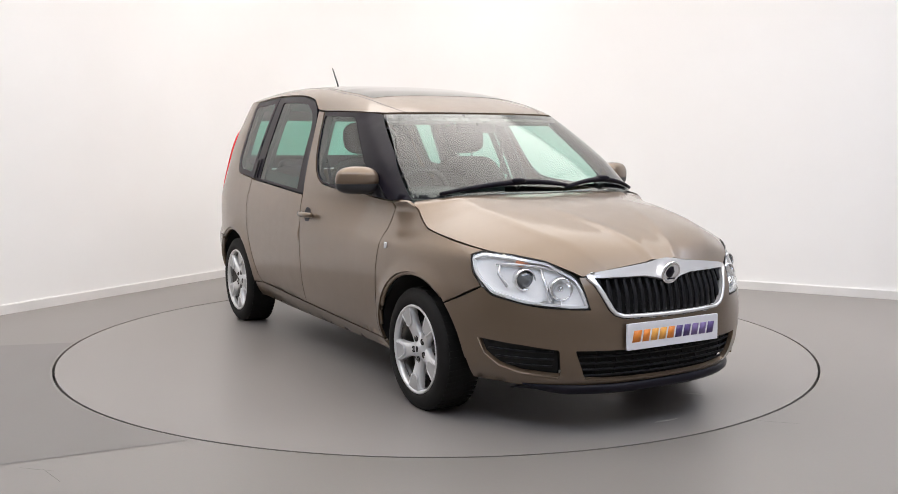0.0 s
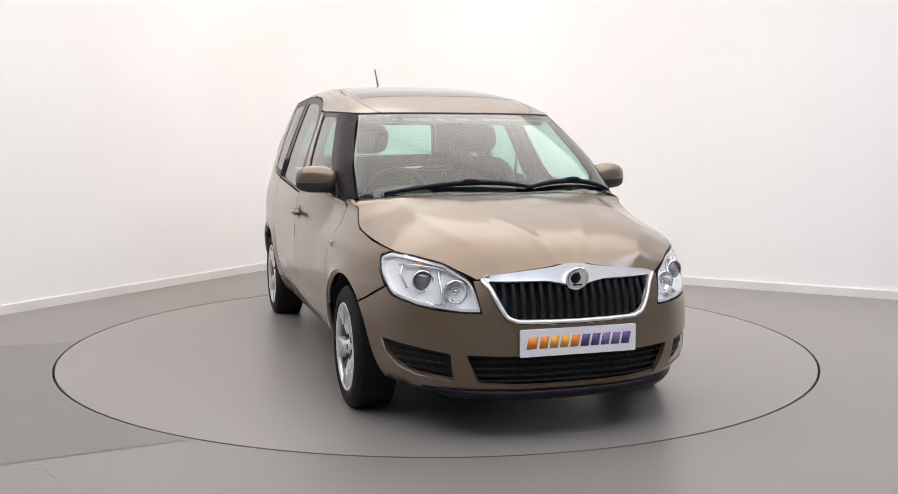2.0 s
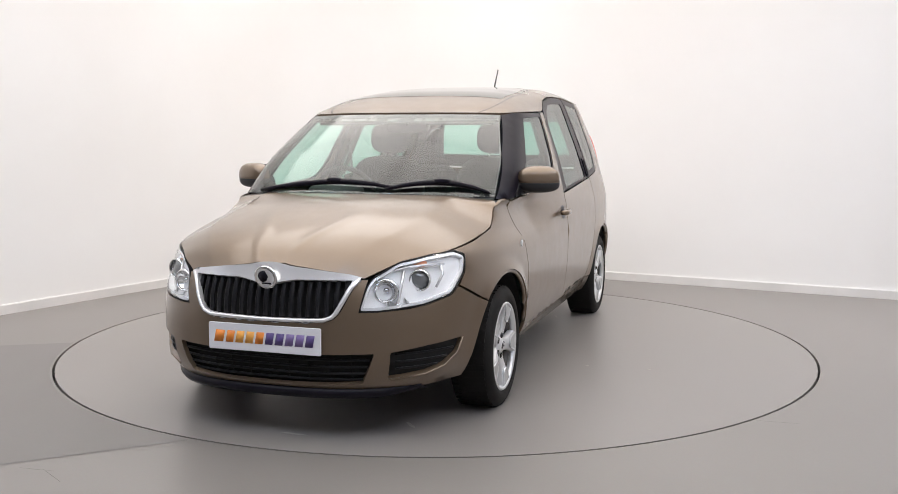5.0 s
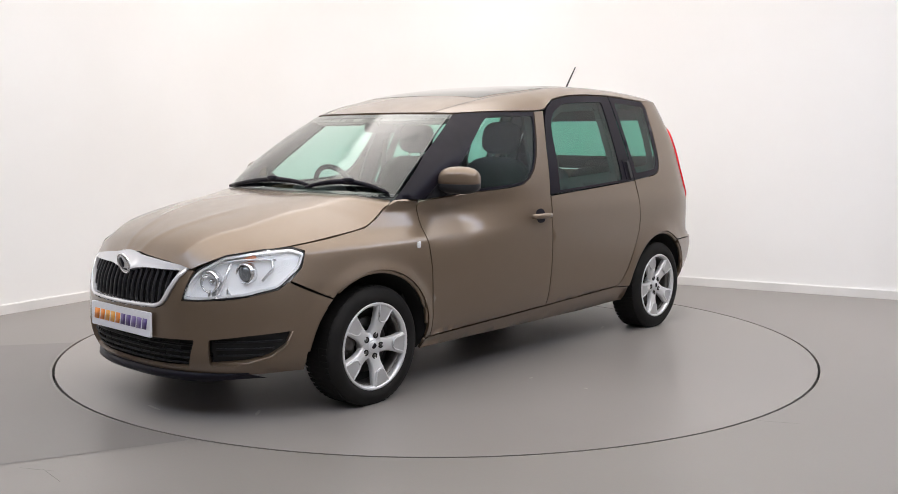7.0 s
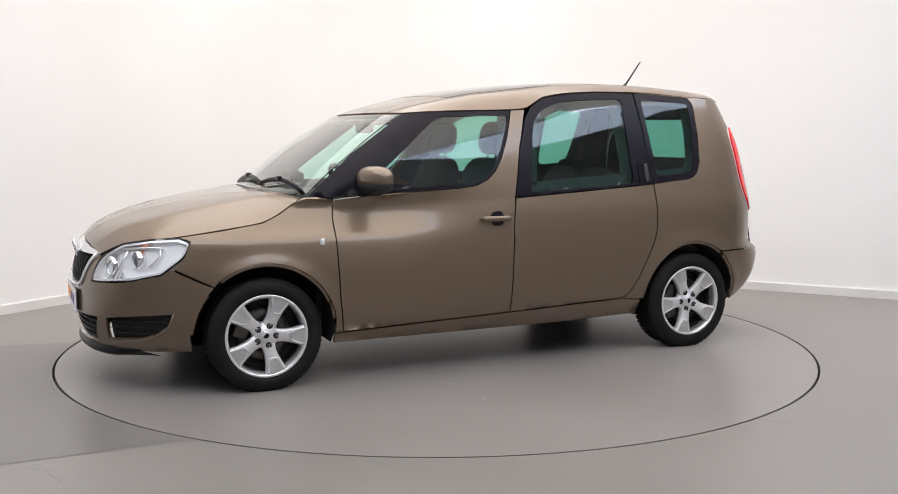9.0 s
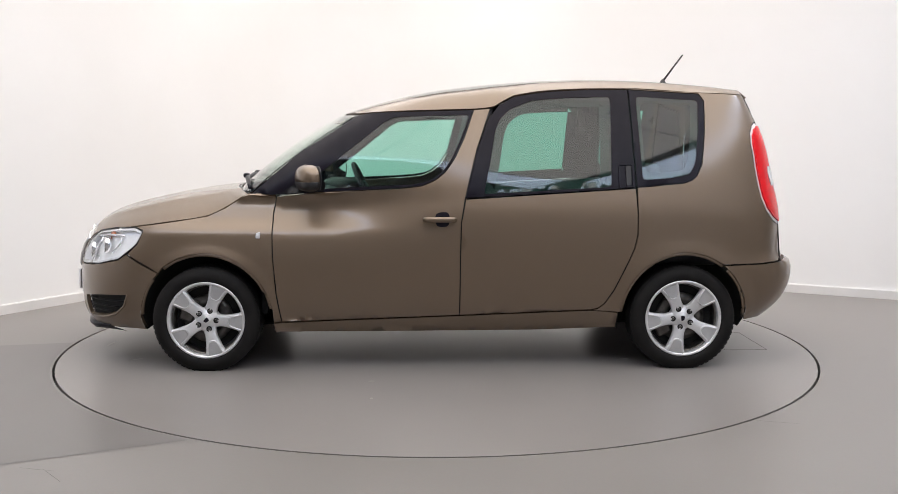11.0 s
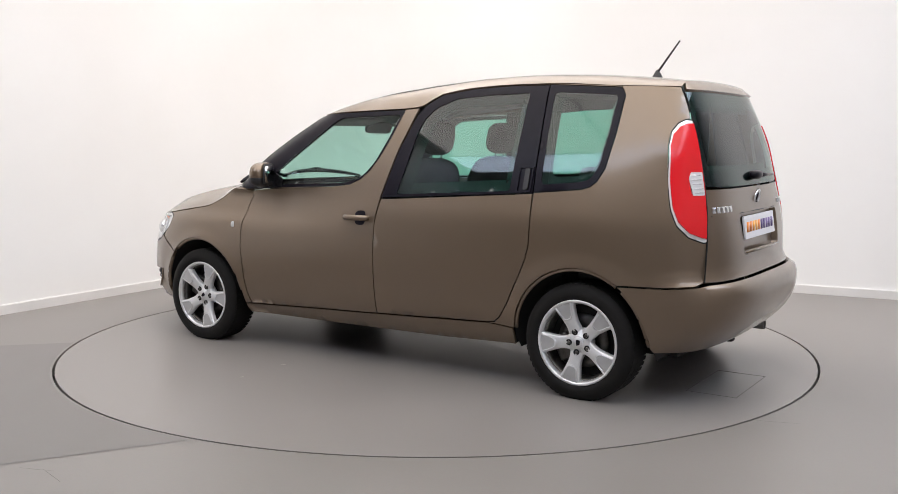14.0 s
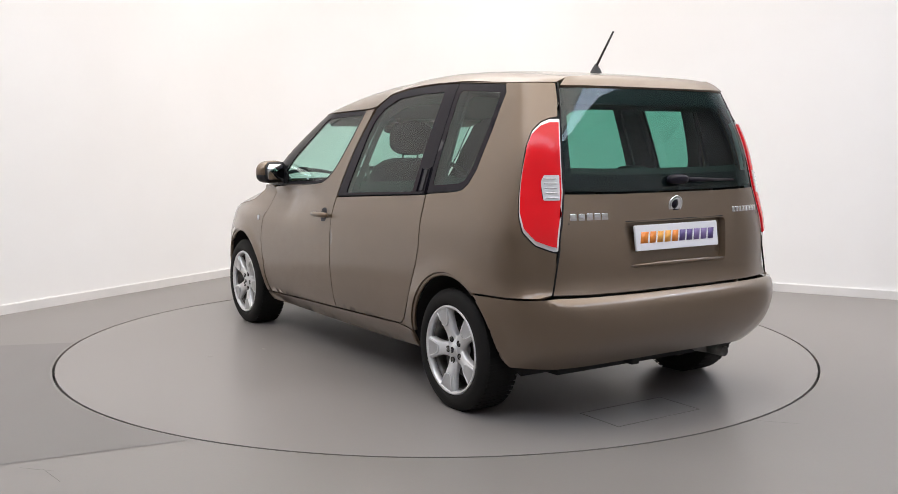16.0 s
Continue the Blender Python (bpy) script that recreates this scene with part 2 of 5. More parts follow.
def taper(x, z):
    """Above the waist the cabin and wings draw in towards the nose."""
    cabin = min(1.0, max(0.0, (x + 0.40) / 1.0)) ** 2
    wing = 0.55 * cabin + 0.45 * min(1.0, max(0.0, (x + 0.10) / 0.73)) ** 2
    k = min(1.0, max(0.0, (z - 0.92) / 0.10))
    return 1 - smooth_interp(z, *TAPER) * (wing + (cabin - wing) * k * k * (3 - 2 * k))


def wall_y(x, z):
    """Half width of the body at x and height z; 0 past its ends."""
    w, xf, xm, nx, ny, xr = outline(z)
    if z < 0.75:
        w += flare(x, z)
    w *= taper(x, z)
    if x > xm:
        q = ((x - xm) / (xf - xm)) ** nx
        return w * max(0.0, 1 - q) ** (1 / ny)
    if x < REAR_MID:
        rnx, rny = rear_pow(z)
        q = ((REAR_MID - x) / (REAR_MID - xr)) ** rnx
        return w * max(0.0, 1 - q) ** (1 / rny)
    return w


def front_x(y, z):
    w, xf, xm, nx, ny, xr = outline(z)
    return xm + (xf - xm) * max(0.0, 1 - min(1.0, abs(y) / w) ** ny) ** (1 / nx)


def rear_x(y, z):
    w, xf, xm, nx, ny, xr = outline(z)
    rnx, rny = rear_pow(z)
    return REAR_MID - (REAR_MID - xr) * max(0.0, 1 - min(1.0, abs(y) / w) ** rny) ** (1 / rnx)


def side(s):
    return lambda a, b: Vector((a, s * wall_y(a, b), b))


def nose(phi, z):
    """Front of the body by plan angle (0 at its middle, + to the left) and height."""
    w, xf, xm, nx, ny, xr = outline(z)
    c, s = math.cos(phi), math.sin(abs(phi))
    x = xm + (xf - xm) * max(c, 0) ** (2 / nx)
    y = w * s ** (2 / ny)
    if z < 0.75:
        y += flare(x, z) * s
    y *= taper(x, z)
    return Vector((x, math.copysign(y, phi), z))


def tail(phi, z):
    w, xf, xm, nx, ny, xr = outline(z)
    rnx, rny = rear_pow(z)
    c, s = math.cos(phi), math.sin(abs(phi))
    x = REAR_MID - (REAR_MID - xr) * max(c, 0) ** (2 / rnx)
    y = w * s ** (2 / rny)
    if z < 0.75:
        y += flare(x, z) * s
    return Vector((x, math.copysign(y, phi), z))


def nose_y(y, z):
    w, xf, xm, nx, ny, xr = outline(z)
    return math.copysign(math.asin(min(1, abs(y) / w) ** (ny / 2)), y), z


def nose_x(x, z):
    w, xf, xm, nx, ny, xr = outline(z)
    return math.acos(min(1, max(0, (x - xm) / (xf - xm)) ** (nx / 2))), z


def tail_y(y, z):
    w, xf, xm, nx, ny, xr = outline(z)
    rnx, rny = rear_pow(z)
    return math.copysign(math.asin(min(1, abs(y) / w) ** (rny / 2)), y), z


def tail_x(x, z):
    w, xf, xm, nx, ny, xr = outline(z)
    rnx, rny = rear_pow(z)
    return math.acos(min(1, max(0, (REAR_MID - x) / (REAR_MID - xr)) ** (rnx / 2))), z


def mirrored(half):
    """A closed loop from its half on the + side, listed from one end on the middle line to the other."""
    return list(half) + [(-a, b) for a, b in reversed(half) if abs(a) > 1e-6]


def fillet(pts, r, n=4):
    """Rounds the corners of a closed loop."""
    out = []
    k = len(pts)
    for i in range(k):
        p0, p1, p2 = Vector(pts[i - 1]), Vector(pts[i]), Vector(pts[(i + 1) % k])
        d0, d2 = p0 - p1, p2 - p1
        q = min(r, d0.length * 0.45, d2.length * 0.45)
        if q < 1e-4:
            out.append(tuple(p1))
            continue
        a, b = p1 + d0.normalized() * q, p1 + d2.normalized() * q
        for j in range(n + 1):
            t = j / n
            c = a * (1 - t) ** 2 + p1 * 2 * t * (1 - t) + b * t * t
            out.append((c.x, c.y))
    return out


def inset(pts, d):
    """Draws a closed loop in by d."""
    k = len(pts)
    area = sum(pts[i - 1][0] * pts[i][1] - pts[i][0] * pts[i - 1][1] for i in range(k))
    sign = 1 if area > 0 else -1
    out = []
    for i in range(k):
        a, b, c = Vector(pts[i - 1]), Vector(pts[i]), Vector(pts[(i + 1) % k])
        u, v = (b - a).normalized(), (c - b).normalized()
        n1, n2 = Vector((-u.y, u.x)) * sign, Vector((-v.y, v.x)) * sign
        m = n1 + n2
        m = m / max(0.5, m.length_squared / 2) if m.length > 1e-6 else n1
        out.append(tuple(b + m * d))
    return out


def inside(p, loop):
    hit = False
    x, y = p
    for i in range(len(loop)):
        (x1, y1), (x2, y2) = loop[i - 1], loop[i]
        if (y1 > y) != (y2 > y) and x < (x2 - x1) * (y - y1) / (y2 - y1) + x1:
            hit = not hit
    return hit


def split(loop, h):
    out = []
    for i in range(len(loop)):
        a, b = Vector(loop[i]), Vector(loop[(i + 1) % len(loop)])
        n = max(1, int(math.ceil((b - a).length / h)))
        out += [tuple(a.lerp(b, j / n)) for j in range(n)]
    return out


def sheet(bm, surf, loop, holes=(), h=0.04, thick=0.014, lift=0.0, rim_holes=True):
    """A panel of the body: the loop's inside laid on the surface surf, with a turned-in edge."""
    from mathutils.geometry import delaunay_2d_cdt
    loops = [split(l, h) for l in (loop, *holes)]
    pts, edges = [], []
    for l in loops:
        o = len(pts)
        pts += l
        edges += [(o + i, o + (i + 1) % len(l)) for i in range(len(l))]
    lo = [min(p[i] for p in loops[0]) for i in (0, 1)]
    hi = [max(p[i] for p in loops[0]) for i in (0, 1)]
    rim_pts = np.array(pts)
    nx, ny = int((hi[0] - lo[0]) / h), int((hi[1] - lo[1]) / h)
    for i in range(1, nx + 1):
        for j in range(1, ny + 1):
            p = (lo[0] + i * h + (h / 2 if j % 2 else 0), lo[1] + j * h)
            if inside(p, loops[0]) and not any(inside(p, l) for l in loops[1:]):
                if ((rim_pts - p) ** 2).sum(1).min() > (0.45 * h) ** 2:
                    pts.append(p)
    vs, es, fs, *_ = delaunay_2d_cdt([Vector(p) for p in pts], edges, [], 0, 1e-6)
    verts3 = [surf(v.x, v.y) for v in vs]
    keep = []
    for f in fs:
        c = sum((vs[i] for i in f), Vector((0, 0))) / len(f)
        if inside(c, loops[0]) and not any(inside(c, l) for l in loops[1:]):
            keep.append(f)
    made = {}
    faces = []
    for f in keep:
        for i in f:
            if i not in made:
                made[i] = bm.verts.new(verts3[i])
        try:
            faces.append(bm.faces.new([made[i] for i in f]))
        except ValueError:
            pass
    bm.normal_update()
    mid = Vector((0, 0, 0.75))
    s = sum((f.normal.dot((f.calc_center_median() - mid) * Vector((0.35, 1.0, 0.6))) for f in faces))
    if s < 0:
        bmesh.ops.reverse_faces(bm, faces=faces)
    bm.normal_update()
    normals = {v: v.normal.copy() for v in made.values()}
    if lift:
        for v in made.values():
            v.co += normals[v] * lift
    if thick:
        own = set(faces)
        border = [e for f in faces for e in f.edges if sum(1 for q in e.link_faces if q in own) == 1]
        top, low = {}, {}
        for e in border:
            for v in e.verts:
                if v not in top:
                    top[v] = bm.verts.new(v.co - normals[v] * 0.0008)
                    low[v] = bm.verts.new(v.co - normals[v] * thick)
        for e in border:
            f = [q for q in e.link_faces if q in own][0]
            a, b = e.verts
            for l in f.loops:
                if l.vert == b and l.link_loop_next.vert == a:
                    a, b = b, a
                    break
            bm.faces.new((top[b], top[a], low[a], low[b]))
    return faces


def panel(name, surf, loop, mat, parent, label="", holes=(), h=0.04, thick=0.014, lift=0.0, gap=0.0033, r=0.0):
    bm = bmesh.new()
    if r:
        loop = fillet(loop, r)
    if gap:
        loop = inset(loop, gap)
    sheet(bm, surf, loop, holes, h, thick, lift)
    return part(name, bm, mat, parent, label)


def grid_part(name, fn, nu, nv, mat, parent, label="", thick=0.0):
    """A surface from a function of u and v, both 0..1, with a turned-in border."""
    bm = bmesh.new()
    g = [[bm.verts.new(fn(i / nu, j / nv)) for j in range(nv + 1)] for i in range(nu + 1)]
    faces = [bm.faces.new((g[i][j], g[i + 1][j], g[i + 1][j + 1], g[i][j + 1])) for i in range(nu) for j in range(nv)]
    bm.normal_update()
    if sum(f.normal.z for f in faces) < 0:
        bmesh.ops.reverse_faces(bm, faces=faces)
        bm.normal_update()
    if thick:
        ring = [g[i][0] for i in range(nu + 1)] + [g[nu][j] for j in range(1, nv + 1)] + [g[i][nv] for i in range(nu - 1, -1, -1)] + [g[0][j] for j in range(nv - 1, 0, -1)]
        top = [bm.verts.new(v.co - v.normal * 0.0005) for v in ring]
        low = [bm.verts.new(v.co - v.normal * thick) for v in ring]
        rim = [bm.faces.new((top[i - 1], top[i], low[i], low[i - 1])) for i in range(len(ring))]
    return part(name, bm, mat, parent, label)


def tube(bm, pts, r, n=8, close=False, flat=1.0):
    """A round bar along a line of points."""
    pts = [Vector(p) for p in pts]
    rows = []
    k = len(pts)
    for i, p in enumerate(pts):
        d = ((pts[(i + 1) % k] if close else pts[min(i + 1, k - 1)]) - (pts[i - 1] if close else pts[max(i - 1, 0)])).normalized()
        up = Vector((0, 0, 1)) if abs(d.z) < 0.9 else Vector((1, 0, 0))
        a = d.cross(up).normalized()
        b = a.cross(d).normalized()
        rr = r[i] if isinstance(r, (list, tuple)) else r
        rows.append([bm.verts.new(p + (a * math.cos(2 * math.pi * j / n) + b * math.sin(2 * math.pi * j / n) * flat) * rr) for j in range(n)])
    for i in range(k if close else k - 1):
        A, B = rows[i], rows[(i + 1) % k]
        for j in range(n):
            bm.faces.new((A[j], A[(j + 1) % n], B[(j + 1) % n], B[j]))
    if not close:
        bm.faces.new(rows[0][::-1])
        bm.faces.new(rows[-1])


def lathe(bm, prof, m, n=48, close=True):
    """Turns a profile of (radius, along) round the local y axis."""
    rows = []
    for i in range(n):
        a = 2 * math.pi * i / n
        rows.append([bm.verts.new(m @ Vector((r * math.cos(a), y, r * math.sin(a)))) for r, y in prof])
    k = len(prof)
    for i in range(n):
        A, B = rows[i], rows[(i + 1) % n]
        for j in range(k if close else k - 1):
            if prof[j][0] < 1e-6 and prof[(j + 1) % k][0] < 1e-6:
                continue
            bm.faces.new((A[j], A[(j + 1) % k], B[(j + 1) % k], B[j]))
    bmesh.ops.remove_doubles(bm, verts=bm.verts, dist=1e-6)


def slab(bm, loop, m, z0, z1, bevel=0.0):
    """A flat shape in the local xy plane, between two heights."""
    a = [bm.verts.new(m @ Vector((x, y, z0))) for x, y in loop]
    b = [bm.verts.new(m @ Vector((x, y, z1))) for x, y in (inset(loop, bevel) if bevel else loop)]
    k = len(loop)
    if bevel:
        c = [bm.verts.new(m @ Vector((x, y, z1 - bevel))) for x, y in loop]
        rows = [a, c, b]
    else:
        rows = [a, b]
    for A, B in zip(rows, rows[1:]):
        for i in range(k):
            bm.faces.new((A[i - 1], A[i], B[i], B[i - 1]))
    bm.faces.new(b)
    bm.faces.new(a[::-1])


def blob(bm, size, m, p=2.6, nu=20, nv=12):
    """A cushion-like rounded block."""
    def pw(c, e):
        return math.copysign(abs(c) ** e, c)
    e = 2 / p
    rows = []
    for j in range(1, nv):
        f = math.pi * j / nv - math.pi / 2
        rows.append([bm.verts.new(m @ Vector((size[0] * pw(math.cos(f), e) * pw(math.cos(2 * math.pi * i / nu), e),
                                              size[1] * pw(math.cos(f), e) * pw(math.sin(2 * math.pi * i / nu), e),
                                              size[2] * pw(math.sin(f), e)))) for i in range(nu)])
    lo, hi = bm.verts.new(m @ Vector((0, 0, -size[2]))), bm.verts.new(m @ Vector((0, 0, size[2])))
    for A, B in zip(rows, rows[1:]):
        for i in range(nu):
            bm.faces.new((A[i - 1], A[i], B[i], B[i - 1]))
    for i in range(nu):
        bm.faces.new((rows[0][i], rows[0][i - 1], lo))
        bm.faces.new((rows[-1][i - 1], rows[-1][i], hi))


def arc(cx, cz, rx, rz, a0, a1, n=14):
    return [(cx + rx * math.cos(radians(a0 + (a1 - a0) * i / n)), cz + rz * math.sin(radians(a0 + (a1 - a0) * i / n))) for i in range(n + 1)]


# ---------- car materials ----------
def car_paint():
    m = material("bronze_brown_metallic_paint", (0.17, 0.128, 0.09), 0.36, 0.58, 1.0)
    nt = m.node_tree
    b = nt.nodes["Principled BSDF"]
    b.inputs["Coat Roughness"].default_value = 0.15
    co = nt.nodes.new("ShaderNodeTexCoord")
    flake = nt.nodes.new("ShaderNodeTexNoise")
    flake.inputs["Scale"].default_value = 900
    nt.links.new(co.outputs["Object"], flake.inputs["Vector"])
    ramp = nt.nodes.new("ShaderNodeValToRGB")
    ramp.color_ramp.elements[0].position, ramp.color_ramp.elements[1].position = 0.3, 0.75
    ramp.color_ramp.elements[0].color, ramp.color_ramp.elements[1].color = (0.146, 0.102, 0.066, 1), (0.208, 0.150, 0.100, 1)
    nt.links.new(flake.outputs["Fac"], ramp.inputs["Fac"])
    nt.links.new(ramp.outputs["Color"], b.inputs["Base Color"])
    wave = nt.nodes.new("ShaderNodeTexNoise")
    wave.inputs["Scale"].default_value = 14
    nt.links.new(co.outputs["Object"], wave.inputs["Vector"])
    mr = nt.nodes.new("ShaderNodeMapRange")
    mr.inputs["To Min"].default_value, mr.inputs["To Max"].default_value = 0.36, 0.44
    nt.links.new(wave.outputs["Fac"], mr.inputs["Value"])
    nt.links.new(mr.outputs["Result"], b.inputs["Roughness"])
    return m


def pane(name, tint, gloss=1.0, straight=0.06, blur=0.06, rise=5.0):
    """Thin tinted glass: light passes straight through, the surface mirrors by its angle."""
    m = bpy.data.materials.new(name)
    m.use_nodes = True
    nt = m.node_tree
    nt.nodes.remove(nt.nodes["Principled BSDF"])
    out = nt.nodes["Material Output"]
    tr = nt.nodes.new("ShaderNodeBsdfTransparent")
    tr.inputs["Color"].default_value = (*tint, 1)
    gl = nt.nodes.new("ShaderNodeBsdfGlossy")
    gl.inputs["Roughness"].default_value = blur
    gl.inputs["Color"].default_value = (gloss, gloss, gloss, 1)
    lw = nt.nodes.new("ShaderNodeLayerWeight")
    lw.inputs["Blend"].default_value = 0.5
    pw = nt.nodes.new("ShaderNodeMath")
    pw.operation = "POWER"
    pw.inputs[1].default_value = rise
    nt.links.new(lw.outputs["Facing"], pw.inputs[0])
    mr = nt.nodes.new("ShaderNodeMapRange")
    mr.inputs["To Min"].default_value, mr.inputs["To Max"].default_value = straight, 1.0
    nt.links.new(pw.outputs["Value"], mr.inputs["Value"])
    mix = nt.nodes.new("ShaderNodeMixShader")
    nt.links.new(mr.outputs["Result"], mix.inputs["Fac"])
    nt.links.new(tr.outputs["BSDF"], mix.inputs[1])
    nt.links.new(gl.outputs["BSDF"], mix.inputs[2])
    nt.links.new(mix.outputs["Shader"], out.inputs["Surface"])
    return m


PAINT = car_paint()
# windscreen gloss blurred more, so the mirrored ceiling spreads into an even haze
GLASS_FRONT = pane("green_tinted_windscreen", (0.78, 0.90, 0.85), 1.0, 0.07, 0.10, 3.5)
GLASS_SIDE = pane("green_tinted_side_glass", (0.50, 0.78, 0.70), 1.0, 0.05, 0.03)
GLASS_DARK = pane("dark_privacy_glass", (0.31, 0.60, 0.52), 1.0, 0.05, 0.03)
GLASS_LAMP = pane("clear_lamp_cover", (0.95, 0.96, 0.97), 1.0, 0.03)
BLACK = vary(material("black_gloss_trim", (0.010, 0.009, 0.014), 0.3, 0, 0.0, 0.14), (0.008, 0.007, 0.012), (0.013, 0.011, 0.017), 6)
PLASTIC = vary(material("black_grained_plastic", (0.018, 0.018, 0.02), 0.5), (0.014, 0.014, 0.016), (0.024, 0.024, 0.027), 9, 4, (0.42, 0.6), 0.2, 500)
SLAT = material("black_satin_grille", (0.008, 0.008, 0.010), 0.45, 0, 0, 0.25)
ROOF_GLASS = material("dark_roof_glass", (0.015, 0.016, 0.017), 0.06, 0.0, 0.6)
DARK = material("dark_underbody", (0.012, 0.012, 0.012), 0.85)
LINER = material("dark_felt_arch_liner", (0.012, 0.011, 0.011), 0.9)
RUBBER = vary(material("tyre_rubber", (0.012, 0.011, 0.011), 0.75, 0, 0, 0.25), (0.006, 0.0055, 0.0052), (0.011, 0.010, 0.0095), 12, 4, (0.6, 0.8), 0.25, 260)
ALLOY = vary(material("silver_painted_alloy", (0.7, 0.7, 0.7), 0.32, 0.45), (0.66, 0.66, 0.665), (0.75, 0.75, 0.755), 9, 3, (0.26, 0.36))
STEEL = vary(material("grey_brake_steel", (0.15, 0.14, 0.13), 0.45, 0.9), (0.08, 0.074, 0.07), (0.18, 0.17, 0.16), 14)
SATIN_ALLOY = vary(material("satin_grey_alloy", (0.5, 0.5, 0.5), 0.4, 0.5), (0.46, 0.46, 0.465), (0.54, 0.54, 0.545), 9, 3, (0.36, 0.46))
CHROME = material("chrome", (0.82, 0.82, 0.83), 0.07, 1.0)
SATIN = material("satin_silver_chrome", (0.86, 0.86, 0.87), 0.22, 0.6)
MIRROR = material("mirror_glass", (0.85, 0.88, 0.88), 0.02, 1.0)
RED = material("red_lamp_lens", (0.74, 0.012, 0.018), 0.16, 0.0, 0.15, 0.35)
RED.node_tree.nodes["Principled BSDF"].inputs["Subsurface Weight"].default_value = 0.0
CLEAR = material("white_lamp_lens", (0.72, 0.72, 0.74), 0.12, 0.2, 1.0)
REFLECTOR = vary(material("silver_lamp_reflector", (0.97, 0.97, 0.98), 0.2, 0.05), (0.95, 0.95, 0.96), (0.98, 0.98, 0.99), 30, 4, (0.12, 0.3), 0.25, 60)
AMBER = material("amber_bulb", (0.90, 0.36, 0.20), 0.25, 0.0, 0.5)
LENS = material("dark_projector_glass", (0.16, 0.17, 0.18), 0.06, 0.3, 1.0)
PLATE = material("white_plate_film", (0.82, 0.82, 0.86), 0.35, 0, 0.3)
ORANGE = material("orange_print", (0.85, 0.27, 0.04), 0.4)
AMBER_PRINT = material("light_orange_print", (0.90, 0.42, 0.08), 0.4)
PURPLE = material("purple_print", (0.10, 0.065, 0.22), 0.4)
LILAC = material("lilac_print", (0.20, 0.14, 0.34), 0.4)
CLOTH = vary(material("charcoal_seat_cloth", (0.03, 0.03, 0.033), 0.9), (0.024, 0.024, 0.027), (0.045, 0.045, 0.05), 40, 3, None, 0.4, 700)
BEZEL = material("white_lamp_bezel", (0.9, 0.9, 0.91), 0.2, 0.2)
DASH = vary(material("dark_grey_dashboard", (0.03, 0.03, 0.032), 0.6), (0.026, 0.026, 0.028), (0.045, 0.045, 0.047), 8, 3, (0.5, 0.7), 0.2, 500)
HEADLINE = material("light_grey_headliner", (0.34, 0.33, 0.32), 0.9)


# ---------- the car ----------
car = empty("car")
tagged(car, "bronze-brown metallic compact family car on the turntable", "car")
body = car

ARCH_F = arc(WB, 0.285, 0.365, 0.365, 172, 0, 20)      # from behind the front wheel over to its front
ARCH_R = arc(-WB, 0.285, 0.352, 0.365, 172, 5, 24)
DOOR_FRONT = [(0.926, 0.953), (0.940, 0.86), (0.941, 0.75), (0.937, 0.62), (0.923, 0.43), (0.900, 0.266)]
DOOR_REAR = [(-0.104, 0.944), (-0.082, 0.812), (-0.077, 0.626), (-0.074, 0.302)]
WIN_SWEEP = [(0.62, 0.978), (0.25, 0.999), (0.13, 1.013), (0.055, 1.045), (0.0, 1.092), (-0.05, 1.165), (-0.1, 1.268), (-0.157, 1.428)]
REAR_FRAME = [(-0.104, 0.944), (-0.172, 1.211), (-0.245, 1.390), (-0.295, 1.452), (-0.383, 1.503), (-0.572, 1.532), (-0.800, 1.543), (-1.022, 1.541)]
REAR_SHUT = [(-1.039, 0.999), (-1.045, 0.85), (-1.043, 0.746), (-1.025, 0.67), (-0.993, 0.596), (-0.919, 0.442), (-0.870, 0.365), (-0.835, 0.338), (-0.798, 0.331)]
QUARTER_WIN = [(-1.043, 1.003), (-1.299, 1.026), (-1.345, 1.040), (-1.375, 1.065), (-1.408, 1.128), (-1.435, 1.302), (-1.447, 1.478), (-1.420, 1.517), (-1.026, 1.541)]
LAMP_OUT = [(-1.740, 1.357), (-1.719, 1.342), (-1.699, 1.303), (-1.697, 1.240), (-1.708, 1.147), (-1.724, 1.022), (-1.742, 0.940), (-1.773, 0.870), (-1.821, 0.816), (-1.868, 0.790)]
BONNET_SHUT = [(1.657, 0.764), (1.703, 0.785), (1.51, 0.813), (1.30, 0.847), (1.205, 0.891), (1.145, 0.930), (1.10, 0.956), (1.074, 0.965)]
LAMP_LOW = [(1.657, 0.761), (1.694, 0.692), (1.752, 0.640)]

